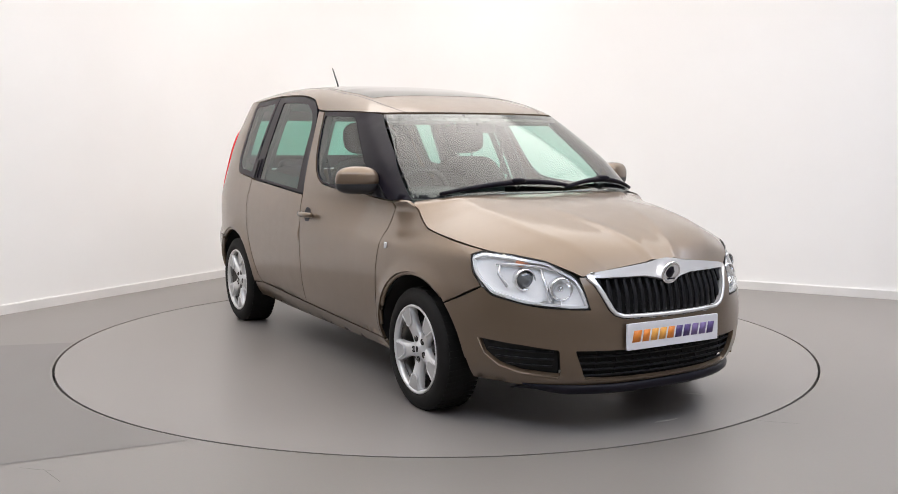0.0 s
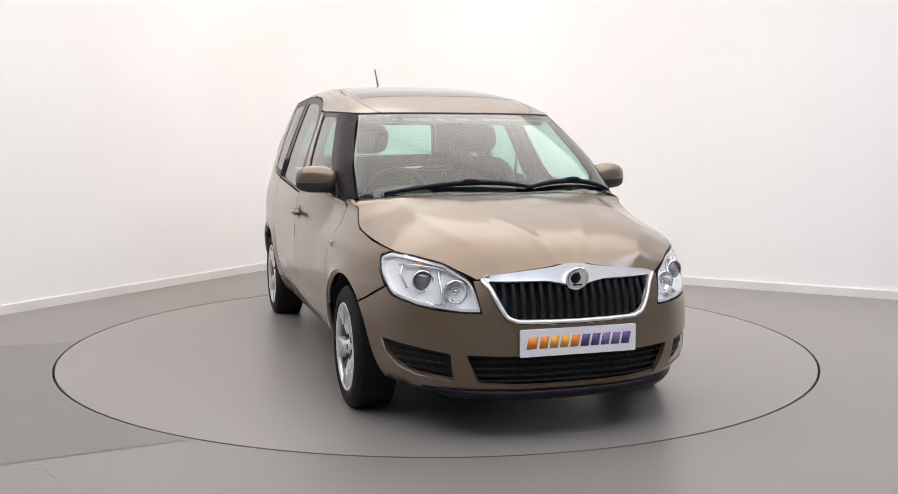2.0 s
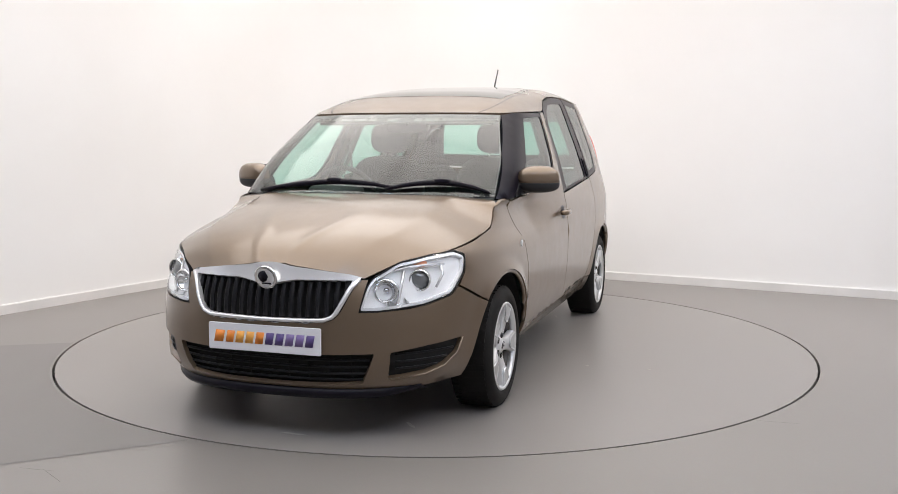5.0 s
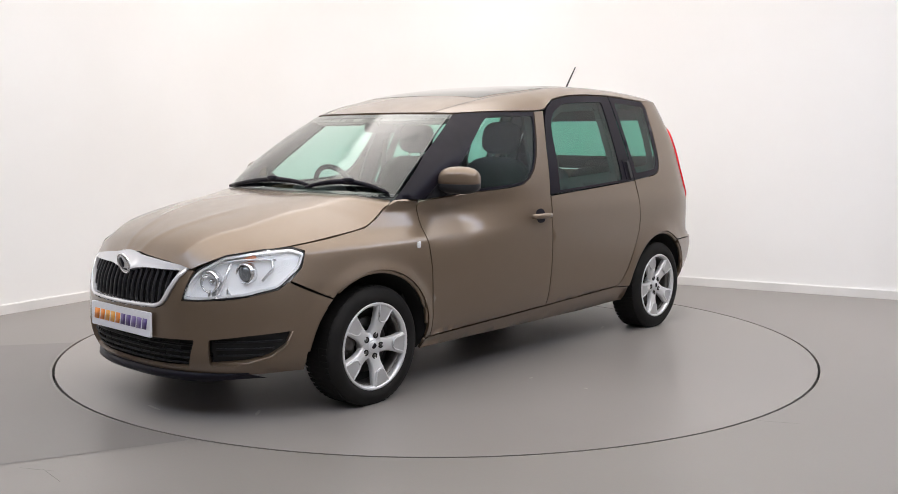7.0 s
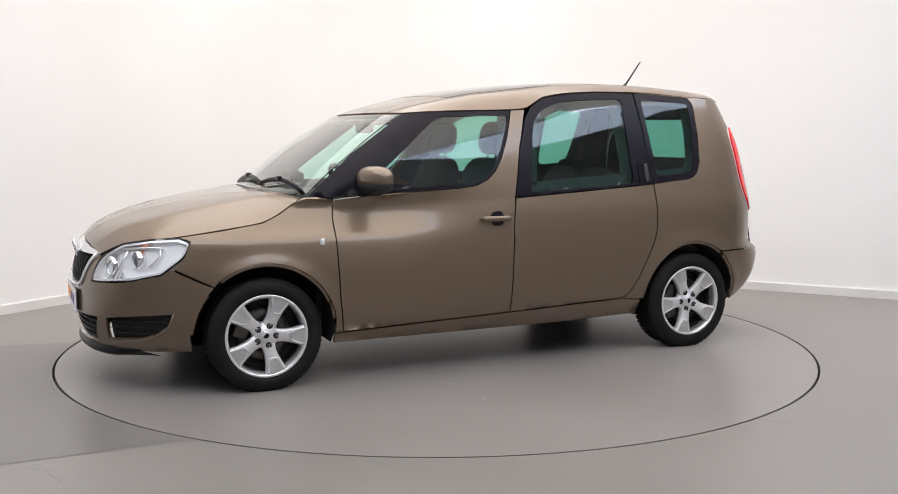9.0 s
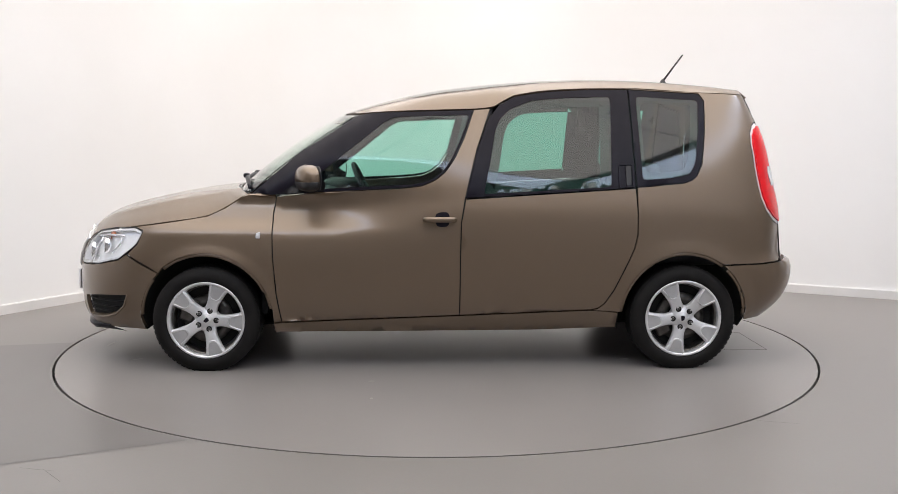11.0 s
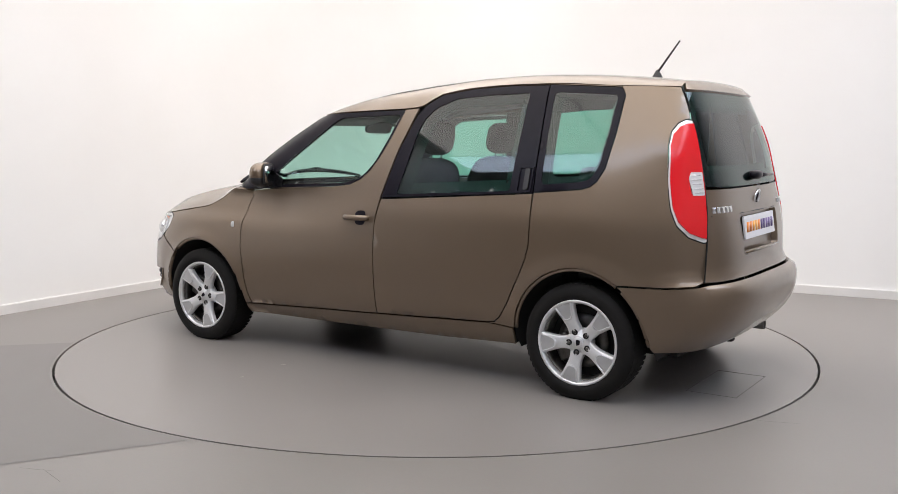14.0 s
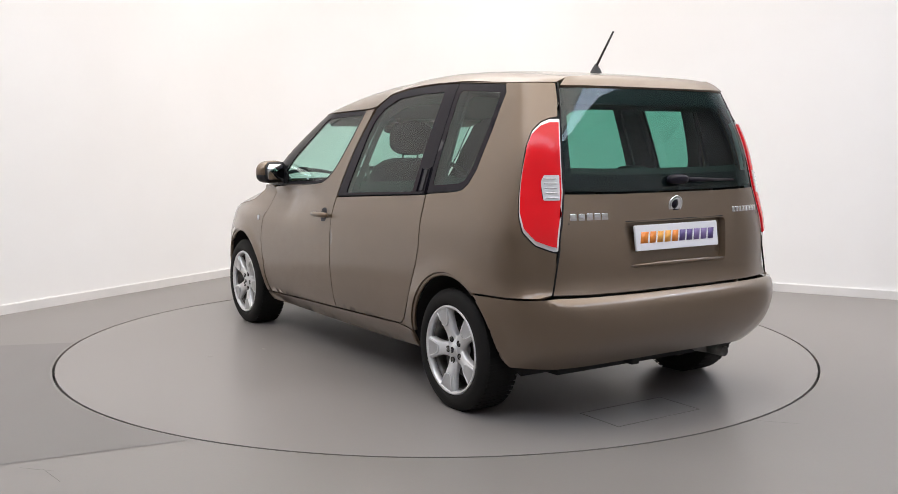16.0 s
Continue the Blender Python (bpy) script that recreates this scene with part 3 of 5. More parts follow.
for s in (1, -1):
    S = side(s)
    # front wing
    loop = BONNET_SHUT[1:] + [(0.932, 0.957)] + DOOR_FRONT + [(0.945, 0.262)] + ARCH_F[:-6] + [(1.560, 0.541), (1.748, 0.636), (1.690, 0.692), (1.657, 0.764)]
    wing = panel("front_wing", S, loop, PAINT, body, h=0.02)
    bm = bmesh.new()
    y = s * (wall_y(1.017, 0.748) + 0.001)
    slab(bm, fillet([(-0.014, -0.018), (0.009, -0.014), (0.013, 0.016), (-0.012, 0.018)], 0.008), Matrix.Translation((1.017, y, 0.748)) @ pose(0, 0, 0, -90 * s, 0, 0) @ pose(0, 0, 0), 0.0, 0.008, 0.003)
    part("side_repeater", bm, CLEAR, wing, "clear side indicator lens")
    # front door with its painted rear window post
    loop = DOOR_FRONT[:1] + [(0.85, 0.962)] + WIN_SWEEP + [(-0.250, 1.434), (-0.172, 1.211)] + DOOR_REAR + DOOR_FRONT[:0:-1]
    fdoor = panel("front_door", S, loop, PAINT, body, h=0.04)
    # black surround and glass of the front side window
    glass = fillet([(0.80, 0.990), (0.330, 1.366), (0.285, 1.388), (-0.135, 1.403), (-0.086, 1.275), (-0.026, 1.146), (0.025, 1.082), (0.09, 1.037), (0.2, 1.018)], 0.03)
    loop = [(1.066, 0.970), (0.812, 1.19), (0.488, 1.403), (0.403, 1.414)] + WIN_SWEEP[::-1] + [(0.85, 0.964), (0.94, 0.962)]
    panel("window_frame", S, loop, BLACK, fdoor, "black gloss window surround and pillar", holes=[glass], h=0.04, lift=-0.003)
    panel("side_window", S, glass, GLASS_SIDE, fdoor, "green-tinted glass", gap=-0.006, thick=0.0, lift=-0.007, h=0.018)
    # rear door
    loop = REAR_FRAME[:1] + REAR_SHUT + DOOR_REAR[::-1]
    rdoor = panel("rear_door", S, loop, PAINT, body, h=0.04)
    glass = fillet([(-0.205, 0.968), (-0.240, 1.12), (-0.272, 1.30), (-0.300, 1.375), (-0.359, 1.432), (-0.482, 1.482), (-0.70, 1.498), (-0.922, 1.503), (-0.905, 1.007)], 0.02)
    loop = REAR_FRAME + [(-1.039, 1.000)]
    panel("window_frame", S, loop, BLACK, rdoor, "black gloss window surround", holes=[glass], h=0.04, lift=-0.002)
    panel("side_window", S, glass, GLASS_DARK, rdoor, "dark green-tinted glass", gap=-0.006, thick=0.0, lift=-0.006, h=0.018)
    bm = bmesh.new()
    for lo, hi in (((-1.028, 1.004), (-0.985, 1.012)), ((-1.028, 1.122), (-0.945, 1.130)), ((-0.953, 1.008), (-0.945, 1.126)), ((-1.028, 1.008), (-1.020, 1.126))):
        sheet(bm, S, [lo, (hi[0], lo[1]), hi, (lo[0], hi[1])], h=0.03, thick=0.01, lift=0.006)
    grip = part("hidden_door_handle", bm, BLACK, rdoor, "black handle set into the window post")
    bm = bmesh.new()
    sheet(bm, S, fillet([(-1.012, 1.016), (-0.985, 1.012), (-0.985, 1.118), (-1.012, 1.118)], 0.008), h=0.03, thick=0.01, lift=0.010)
    part("handle_pull", bm, PLASTIC, rdoor)
    # rear quarter
    loop = ([(rear_x(y, z), z) for y, z in ((0.517, 1.515), (0.524, 1.487), (0.536, 1.43), (0.556, 1.362))] + LAMP_OUT + [(rear_x(0.650, 0.786), 0.786), (rear_x(0.684, 0.606), 0.606), (-1.86, 0.592), (-1.732, 0.584), (-1.519, 0.582)] +
            [p for p in ARCH_R if p[0] > -1.51] + [(-0.80, 0.329)] + REAR_SHUT[::-1][1:-1] + QUARTER_WIN +
            [(-1.030, 1.549), (-1.430, 1.526)])
    quarter = panel("rear_quarter_panel", S, loop, PAINT, body, h=0.035)
    panel("quarter_window", S, QUARTER_WIN, GLASS_DARK, quarter, "dark green-tinted glass with a black edge", thick=0.006, gap=0.003, lift=-0.002, r=0.012, h=0.018)
    panel("window_border", S, QUARTER_WIN, BLACK, quarter, holes=[fillet(inset(QUARTER_WIN, 0.036), 0.03)], gap=0.002, thick=0.004, lift=-0.0005, r=0.0)
    # dark trims inside the side windows
    inner = lambda a, b, s=s: Vector((a, s * (wall_y(a, b) - 0.05), b))
    for lp, d in ((glass, 0.055), (QUARTER_WIN, 0.065)):
        bm = bmesh.new()
        sheet(bm, inner, inset(lp, -0.015), [fillet(inset(lp, d), 0.05)], h=0.05, thick=0.0)
        part("window_trim", bm, DASH, body, "dark grey inside trim of the window")
    # sill
    loop = [(0.945, 0.258), (0.899, 0.261), (-0.074, 0.297), (-0.798, 0.326), (-0.945, 0.314), (-0.94, 0.224), (-0.5, 0.208), (0.2, 0.204), (0.94, 0.204)]
    panel("sill", S, loop, PAINT, body, h=0.04, gap=0.001)
    # door handle; a flat black patch paints in the shade of its bowl
    bm = bmesh.new()
    sheet(bm, S, fillet([(0.030, 0.872), (-0.010, 0.872), (-0.022, 0.84), (-0.012, 0.793), (0.050, 0.793), (0.064, 0.83), (0.055, 0.862)], 0.025), h=0.02, thick=0.0, lift=0.0012)
    bowl = part("handle_shade", bm, BLACK, fdoor, "flat black patch painted as the shade behind the handle")
    bm = bmesh.new()
    pts = [(0.086, 0.014), (0.07, 0.030), (0.03, 0.036), (-0.03, 0.036), (-0.068, 0.030), (-0.084, 0.014)]
    tube(bm, [(0.034 + a, s * (wall_y(0.0, 0.836) + b), 0.834 - 0.0 * a) for a, b in pts], [0.012, 0.0155, 0.0155, 0.0155, 0.0155, 0.012], 10)
    part("door_handle", bm, PAINT, fdoor, "body-coloured grab handle")
    # wheel arch liners
    for cx, rr in ((WB, 0.362), (-WB, 0.358)):
        bm = bmesh.new()
        rows = []
        for i in range(25):
            a = radians(-12 + 204 * i / 24)
            px, pz = cx + rr * math.cos(a), 0.285 + rr * math.sin(a)
            rows.append([bm.verts.new((px, s * yy, pz)) for yy in (min(0.806, wall_y(px, max(pz, 0.2)) - 0.015), 0.50)])
        for A, B in zip(rows, rows[1:]):
            bm.faces.new((A[0], B[0], B[1], A[1]))
        bm.faces.new([r[1] for r in rows])
        part("arch_liner", bm, LINER, body)

    # rolled edges of the wheel arches
    for cx, rx, rz, a0, a1 in ((WB, 0.359, 0.359, 170, 52), (WB, 0.359, 0.359, 38, 4), (-WB, 0.346, 0.359, 126, 6), (-WB, 0.346, 0.359, 178, 132)):
        bm = bmesh.new()
        tube(bm, [(x, s * (wall_y(x, z) - 0.014), z) for x, z in arc(cx, 0.285, rx, rz, a0, a1, 20)], 0.010, 8)
        part("arch_lip", bm, PAINT, body, "rolled painted edge of the wheel arch")

# inner tub behind the shut lines, floor and bulkheads
bm = bmesh.new()
for s in (1, -1):
    loop = ([(0.94, 0.22), (0.94, 0.30)] + arc(WB, 0.285, 0.375, 0.375, 172, 8, 12) + [(1.70, 0.36), (1.70, 0.60), (1.55, 0.78), (0.95, 0.93), (-1.0, 0.97), (-1.7, 0.95), (-1.78, 0.62), (-1.72, 0.36)] +
            arc(-WB, 0.285, 0.385, 0.395, 172, 8, 12) + [(-0.92, 0.24)])
    sheet(bm, lambda a, b, s=s: Vector((a, s * (wall_y(a, b) - 0.028), b)), loop, h=0.08, thick=0)
part("inner_tub", bm, DARK, body)
bm = bmesh.new()
box(bm, (-1.70, -0.50, 0.20), (1.70, 0.50, 0.30))
box(bm, (-0.90, -0.69, 0.215), (0.88, 0.69, 0.29))
box(bm, (0.99, -0.70, 0.30), (1.02, 0.70, 0.93))
part("floor_pan", bm, DARK, body, smooth=False)

# bonnet
EDGE_U = (0.0, 0.07, 0.14, 0.22, 0.32, 0.55, 0.72, 0.88, 0.96, 1.0)
EDGE_X = (1.074, 1.100, 1.145, 1.205, 1.300, 1.510, 1.703, 1.930, 2.015, 2.050)
EDGE_Z = (0.967, 0.958, 0.932, 0.893, 0.849, 0.815, 0.787, 0.755, 0.715, 0.690)
MID_U, MID_X, MID_Z = (0.0, 0.2, 0.4, 0.6, 0.8, 0.92, 1.0), (1.21, 1.37, 1.54, 1.715, 1.90, 2.03, 2.096), (0.992, 0.977, 0.952, 0.915, 0.863, 0.807, 0.748)


def bonnet_at(u, w):
    """u from the windscreen to the nose, w from -1 to 1 across."""
    ex, ez = smooth_interp(u, EDGE_U, EDGE_X), smooth_interp(u, EDGE_U, EDGE_Z)
    ey = wall_y(ex, ez)
    ey = min(ey, smooth_interp(u, (0, 0.07, 0.2, 0.5, 0.72, 0.88, 1.0), (0.672, 0.705, 0.735, 0.740, 0.695, 0.535, 0.434)))
    mx, mz = smooth_interp(u, MID_U, MID_X), smooth_interp(u, MID_U, MID_Z)
    a = abs(w)
    lip = min(1.0, max(0.0, (u - 0.82) / 0.18)) ** 1.5
    z = mz + (ez - mz) * ((0.35 * a ** 2 + 0.65 * a ** 4) * (1 - lip) + a ** 1.25 * lip)
    crease = smooth_interp(u, (0.0, 0.5, 1.0), (0.74, 0.68, 0.72))
    z += 0.016 * (math.exp(-max(0.0, crease - a) / 0.30) if a < crease else math.exp(-(a - crease) / 0.09)) * math.sin(math.pi * min(1, u * 0.92 + 0.04)) ** 0.6
    spine = smooth_interp(u, (0.0, 0.5, 1.0), (0.40, 0.30, 0.16))
    z += 0.005 * math.exp(-((a - spine) / 0.05) ** 2) * min(1.0, max(0.0, (u - 0.35) / 0.3))
    return Vector((mx + (ex - mx) * a ** 2.2, ey * w, z))


grid_part("bonnet", lambda u, v: bonnet_at(u * 0.997 + 0.001, (2 * v - 1) * 0.996), 56, 72, PAINT, body, thick=0.012)
bm = bmesh.new()
tube(bm, [bonnet_at(0.0, w) - Vector((-0.012, 0, 0.010)) for w in [-1 + i / 10 for i in range(21)]], 0.012, 6)
part("bonnet_seal", bm, PLASTIC, body)

# roof: raised shoulders at the sides, a sunk middle with a glass panel
ROOF_U = (0.0, 0.10, 0.26, 0.30, 0.345, 0.39, 0.48, 0.60, 0.72, 0.90, 1.0)
ROOF_EX = (0.485, 0.30, -0.05, -0.157, -0.252, -0.383, -0.572, -0.80, -1.03, -1.43, -1.690)
ROOF_EZ = (1.408, 1.419, 1.430, 1.433, 1.442, 1.508, 1.537, 1.548, 1.549, 1.526, 1.517)
ROOF_MX = ((0.0, 0.25, 0.5, 0.75, 1.0), (0.600, 0.03, -0.58, -1.10, -1.690))
ROOF_MZ = ((0.60, 0.45, 0.25, 0.0, -0.45, -0.83, -1.13, -1.45, -1.66), (1.412, 1.462, 1.517, 1.565, 1.608, 1.621, 1.613, 1.591, 1.565))


def roof_at(u, w):
    ex, ez = smooth_interp(u, ROOF_U, ROOF_EX), smooth_interp(u, ROOF_U, ROOF_EZ)
    ey = wall_y(ex, ez)
    mx = smooth_interp(u, *ROOF_MX)
    mz = smooth_interp(-mx, [-k for k in ROOF_MZ[0]], ROOF_MZ[1])
    a = abs(w)
    even = smooth_interp(u, (0.0, 0.3, 0.5, 0.72, 1.0), (1.408, 1.452, 1.530, 1.549, 1.517))
    ez = even + (ez - even) * a ** 10
    z = ez + (mz - ez) * (1 - 0.76 * a ** 7 - 0.24 * a ** 2.4)
    z -= 0.007 * (1 / (1 + math.exp((a - 0.80) * 70))) * min(1, u * 8)
    return Vector((mx + (ex - mx) * a ** 2, ey * w, z))


grid_part("roof", lambda u, v: roof_at(u, (2 * v - 1)), 54, 60, PAINT, body, thick=0.012)
grid_part("roof_glass", lambda u, v: roof_at(0.17 + 0.30 * u, (2 * v - 1) * 0.755) + Vector((0, 0, 0.0015)), 20, 24, ROOF_GLASS, body, "dark tinted glass roof panel", thick=0.004)
for s in (1, -1):
    bm = bmesh.new()
    tube(bm, [roof_at(0.004 + 0.98 * i / 40, s * 0.80) + Vector((0, 0, -0.003)) for i in range(41)], 0.0045, 6)
    part("roof_seam", bm, PLASTIC, body, "thin dark roof joint strip")
grid_part("headliner", lambda u, v: roof_at(0.02 + 0.94 * u, (2 * v - 1) * 0.93) - Vector((0, 0, 0.03)), 20, 14, HEADLINE, body)

# windscreen with black edge band
ws_loop = mirrored([(0.0, 1.405)] + [nose_x(0.492, 1.400), nose_x(0.812, 1.186), nose_x(1.063, 0.976)] + [(nose_y(0.45, 0.974)[0], 0.974), (0.0, 0.974)])
ws = panel("windscreen", nose, ws_loop, GLASS_FRONT, body, "green-tinted windscreen", h=0.022, thick=0.006, gap=0.004)
panel("windscreen_band", nose, ws_loop, BLACK, ws, "black printed edge of the windscreen", holes=[inset(ws_loop, 0.02)], h=0.05, thick=0.003, gap=0.002, lift=-0.002)
# scuttle below the windscreen
bm = bmesh.new()
rows = []
for i in range(31):
    w = -1 + 2 * i / 30
    a, b = bonnet_at(0.0, w * 0.985), nose(nose_y(w * 0.66, 0.978)[0], 0.978)
    rows.append([bm.verts.new(a + Vector((0.005, 0, -0.035))), bm.verts.new(a.lerp(b, 0.5) + Vector((0, 0, -0.018))), bm.verts.new(b + Vector((-0.01, 0, 0.0)))])
for A, B in zip(rows, rows[1:]):
    for k in range(2):
        bm.faces.new((A[k], A[k + 1], B[k + 1], B[k]))
bmesh.ops.recalc_face_normals(bm, faces=bm.faces)
part("scuttle_panel", bm, PLASTIC, body)

# front bumper
bumper_half = ([(0.0, 0.510)] + [nose_y(y, z) for y, z in ((0.264, 0.514), (0.306, 0.529), (0.330, 0.558), (0.378, 0.658), (0.397, 0.688), (0.428, 0.688), (0.418, 0.640), (0.402, 0.556), (0.47, 0.556), (0.575, 0.563))] +
               [nose_x(x, z) for x, z in ((1.925, 0.573), (1.80, 0.602), (1.752, 0.634), (1.562, 0.541), (1.600, 0.497), (1.640, 0.43), (1.668, 0.345), (1.672, 0.27), (1.660, 0.215))] +
               [nose_y(y, z) for y, z in ((0.60, 0.212), (0.42, 0.222), (0.2, 0.226))] + [(0.0, 0.228)])
lower = fillet(mirrored([(0.0, 0.378)] + [nose_y(y, z) for y, z in ((0.28, 0.380), (0.462, 0.383), (0.405, 0.250), (0.25, 0.242))] + [(0.0, 0.240)]), 0.012)
fog = fillet([nose_y(0.520, 0.385), nose_y(0.64, 0.402), nose_x(1.755, 0.414), nose_x(1.776, 0.352), nose_x(1.832, 0.306), nose_x(1.907, 0.281), nose_y(0.500, 0.268)], 0.012)
fog2 = [(-a, b) for a, b in fog]
bumper = panel("front_bumper", nose, mirrored(bumper_half), PAINT, body, holes=[lower, fog, fog2], h=0.035, gap=0.0015, thick=0.02)


def back(surf, d):
    """The same surface set back into the body by d metres."""
    def f(a, b):
        p = surf(a, b)
        return Vector((p.x - d if p.x > 0 else p.x + d, p.y * (1 - 0.3 * d), p.z))
    return f


grille = panel("lower_grille", back(nose, 0.045), inset(lower, -0.02), DARK, bumper, "black lower air intake", thick=0.0, gap=0)
for y in (-0.36, -0.27, -0.18, -0.09, 0.0, 0.09, 0.18, 0.27, 0.36):
    bm = bmesh.new()
    tube(bm, [nose(nose_y(y, z)[0], z) - Vector((0.030, 0, 0)) for z in (0.258, 0.30, 0.34, 0.375)], 0.003, 5)
    part("upright_bar", bm, SLAT, grille)
for z in (0.352, 0.322, 0.293, 0.266):
    bm = bmesh.new()
    tube(bm, [nose(p, z) - Vector((0.026, 0, 0)) for p in [nose_y(0.445 * k / 12, z)[0] for k in range(-12, 13)]], 0.0055, 6)
    part("bar", bm, SLAT, grille)
for s, lp in ((1, fog), (-1, fog2)):
    g = panel("fog_grille", back(nose, 0.03), inset(lp, -0.006), DARK, bumper, "black side intake with slats", thick=0.0, gap=0)
    for z, x1 in ((0.372, 1.80), (0.340, 1.83), (0.310, 1.87)):
        bm = bmesh.new()
        a0, a1 = nose_y(0.535, z)[0], nose_x(x1, z)[0]
        tube(bm, [nose(s * (a0 + (a1 - a0) * k / 8), z) - Vector((0.018, s * 0.008, 0)) for k in range(9)], 0.0045, 6)
        part("slat", bm, SLAT, g)
    bm = bmesh.new()
    pts = [nose_y(0.506, 0.262), nose_x(1.907, 0.274), nose_x(1.830, 0.299), nose_x(1.772, 0.348), nose_x(1.748, 0.414)]
    tube(bm, [nose(s * a, b) + Vector((0.002, s * 0.002, 0)) for a, b in pts], [0.004, 0.007, 0.007, 0.006, 0.003], 8)
    part("lip", bm, PAINT, bumper, "raised lower edge of the intake")
# black splitter under the bumper
bm = bmesh.new()
rows = []
for k in range(-16, 17):
    y = 0.60 * k / 16
    p = nose(nose_y(y, 0.225)[0], 0.225)
    fade = 1 - max(0, (abs(y) - 0.44) / 0.16) ** 2
    rows.append([bm.verts.new(p + Vector(o)) for o in ((-0.03, 0, 0.004), (0.010 * fade, 0, -0.002), (0.014 * fade, 0, -0.020 * fade - 0.006), (-0.004, 0, -0.034 * fade - 0.008), (-0.10, 0, -0.042))])
for A, B in zip(rows, rows[1:]):
    for k in range(4):
        bm.faces.new((A[k], B[k], B[k + 1], A[k + 1]))
bmesh.ops.recalc_face_normals(bm, faces=bm.faces)
part("splitter", bm, BLACK, body, "black plastic lip below the bumper")

# radiator grille: chrome frame, upright slats, round badge
grille_open = fillet(mirrored([(0.0, 0.655)] + [nose_y(y, z) for y, z in ((0.07, 0.672), (0.13, 0.683), (0.37, 0.683), (0.352, 0.650), (0.306, 0.558), (0.290, 0.542), (0.255, 0.532))] + [(0.0, 0.528)]), 0.01)
grille_out = mirrored([(0.0, 0.750)] + [nose_y(y, z) for y, z in ((0.05, 0.746), (0.10, 0.736), (0.22, 0.724), (0.36, 0.706), (0.402, 0.694), (0.372, 0.660), (0.324, 0.560), (0.302, 0.532), (0.262, 0.517))] + [(0.0, 0.512)])
rg = panel("radiator_grille", back(nose, 0.05), inset(grille_open, -0.02), DARK, body, "black ribbed radiator grille in a chrome frame", thick=0.0, gap=0)
panel("chrome_frame", nose, grille_out, SATIN, rg, "bright chrome grille frame", holes=[grille_open], h=0.02, thick=0.02, gap=0.0, lift=0.009)
bm = bmesh.new()
u_line = [(0.398, 0.690), (0.368, 0.656), (0.340, 0.598), (0.319, 0.557), (0.300, 0.537), (0.265, 0.524), (0.13, 0.521)]
u_line = u_line + [(0.0, 0.520)] + [(-a, b) for a, b in reversed(u_line)]
tube(bm, [nose(nose_y(a, b)[0], b) + Vector((0.006, 0, 0)) for a, b in u_line], 0.0085, 8)
part("chrome_strip", bm, SATIN, rg, "bright chrome strip round the grille")
for k in range(-9, 10):
    y = 0.362 * k / 9.4
    bm = bmesh.new()
    lo = 0.534 + max(0, (abs(y) - 0.29) / 0.072) * 0.12
    hi = 0.682 if abs(y) > 0.12 else 0.655 + 0.027 * abs(y) / 0.12
    tube(bm, [nose(nose_y(y, z)[0], z) - Vector((0.012, 0, 0)) for z in [lo + (hi - lo) * i / 6 for i in range(7)]], 0.0115, 8, flat=0.55)
    part("slat", bm, SLAT, rg)


def badge(m, r, parent):
    bm = bmesh.new()
    lathe(bm, [(0.0, 0.0), (r, 0.0), (r, 0.006), (r * 0.9, 0.010), (r * 0.84, 0.007), (0.0, 0.009)], m, 32, close=False)
    b = part("badge", bm, CHROME, parent, "round chrome maker's badge")
    bm = bmesh.new()
    lathe(bm, [(0.0, 0.0095), (r * 0.78, 0.0078)], m, 28, close=False)
    part("badge_field", bm, SATIN, parent)
    bm = bmesh.new()
    q = m @ pose(0, 0.010, 0, 90, 0, 0)
    slab(bm, [(r * (0.06 + 0.56 * math.cos(radians(k))), r * (0.10 + 0.50 * math.sin(radians(k)))) for k in range(-80, 101, 20)] + [(-r * 0.28, r * 0.1), (-r * 0.1, -r * 0.25)], q, -0.001, 0.002)
    slab(bm, [(-r * 0.45, -r * 0.55), (r * 0.35, -r * 0.55), (r * 0.35, -r * 0.42), (-r * 0.45, -r * 0.42)], q, -0.001, 0.002)
    bmesh.ops.recalc_face_normals(bm, faces=bm.faces)
    part("badge_mark", bm, BLACK, parent)
    return b


badge(Matrix.Translation(nose(0, 0.692) + Vector((0.020, 0, 0))) @ pose(0, 0, 0, 0, 0, -90) @ pose(0, 0, 0, -14, 0, 0), 0.052, rg)


def number_plate(m, parent_name):
    """A dealer's plate: white film with a row of coloured bars in place of its lettering."""
    bm = bmesh.new()
    slab(bm, fillet([(-0.262, -0.057), (0.262, -0.057), (0.262, 0.057), (-0.262, 0.057)], 0.006), m, -0.006, 0.004, 0.0015)
    p = part(parent_name, bm, PLATE, body, "white dealer plate with orange and purple bars", smooth=False)
    x = -0.236
    mats = (ORANGE, ORANGE, AMBER_PRINT, AMBER_PRINT, ORANGE, PURPLE, PURPLE, LILAC, LILAC, PURPLE)
    for k, mt in enumerate(mats):
        wd = 0.050 if k in (0,) else 0.041
        bm = bmesh.new()
        slab(bm, [(x, -0.024), (x + wd * 0.88, -0.024), (x + wd * 0.88 + 0.010, 0.026), (x + 0.010, 0.026)], m, 0.004, 0.0052)
        part("bar", bm, mt, p)
        x += wd + 0.0055
    return p


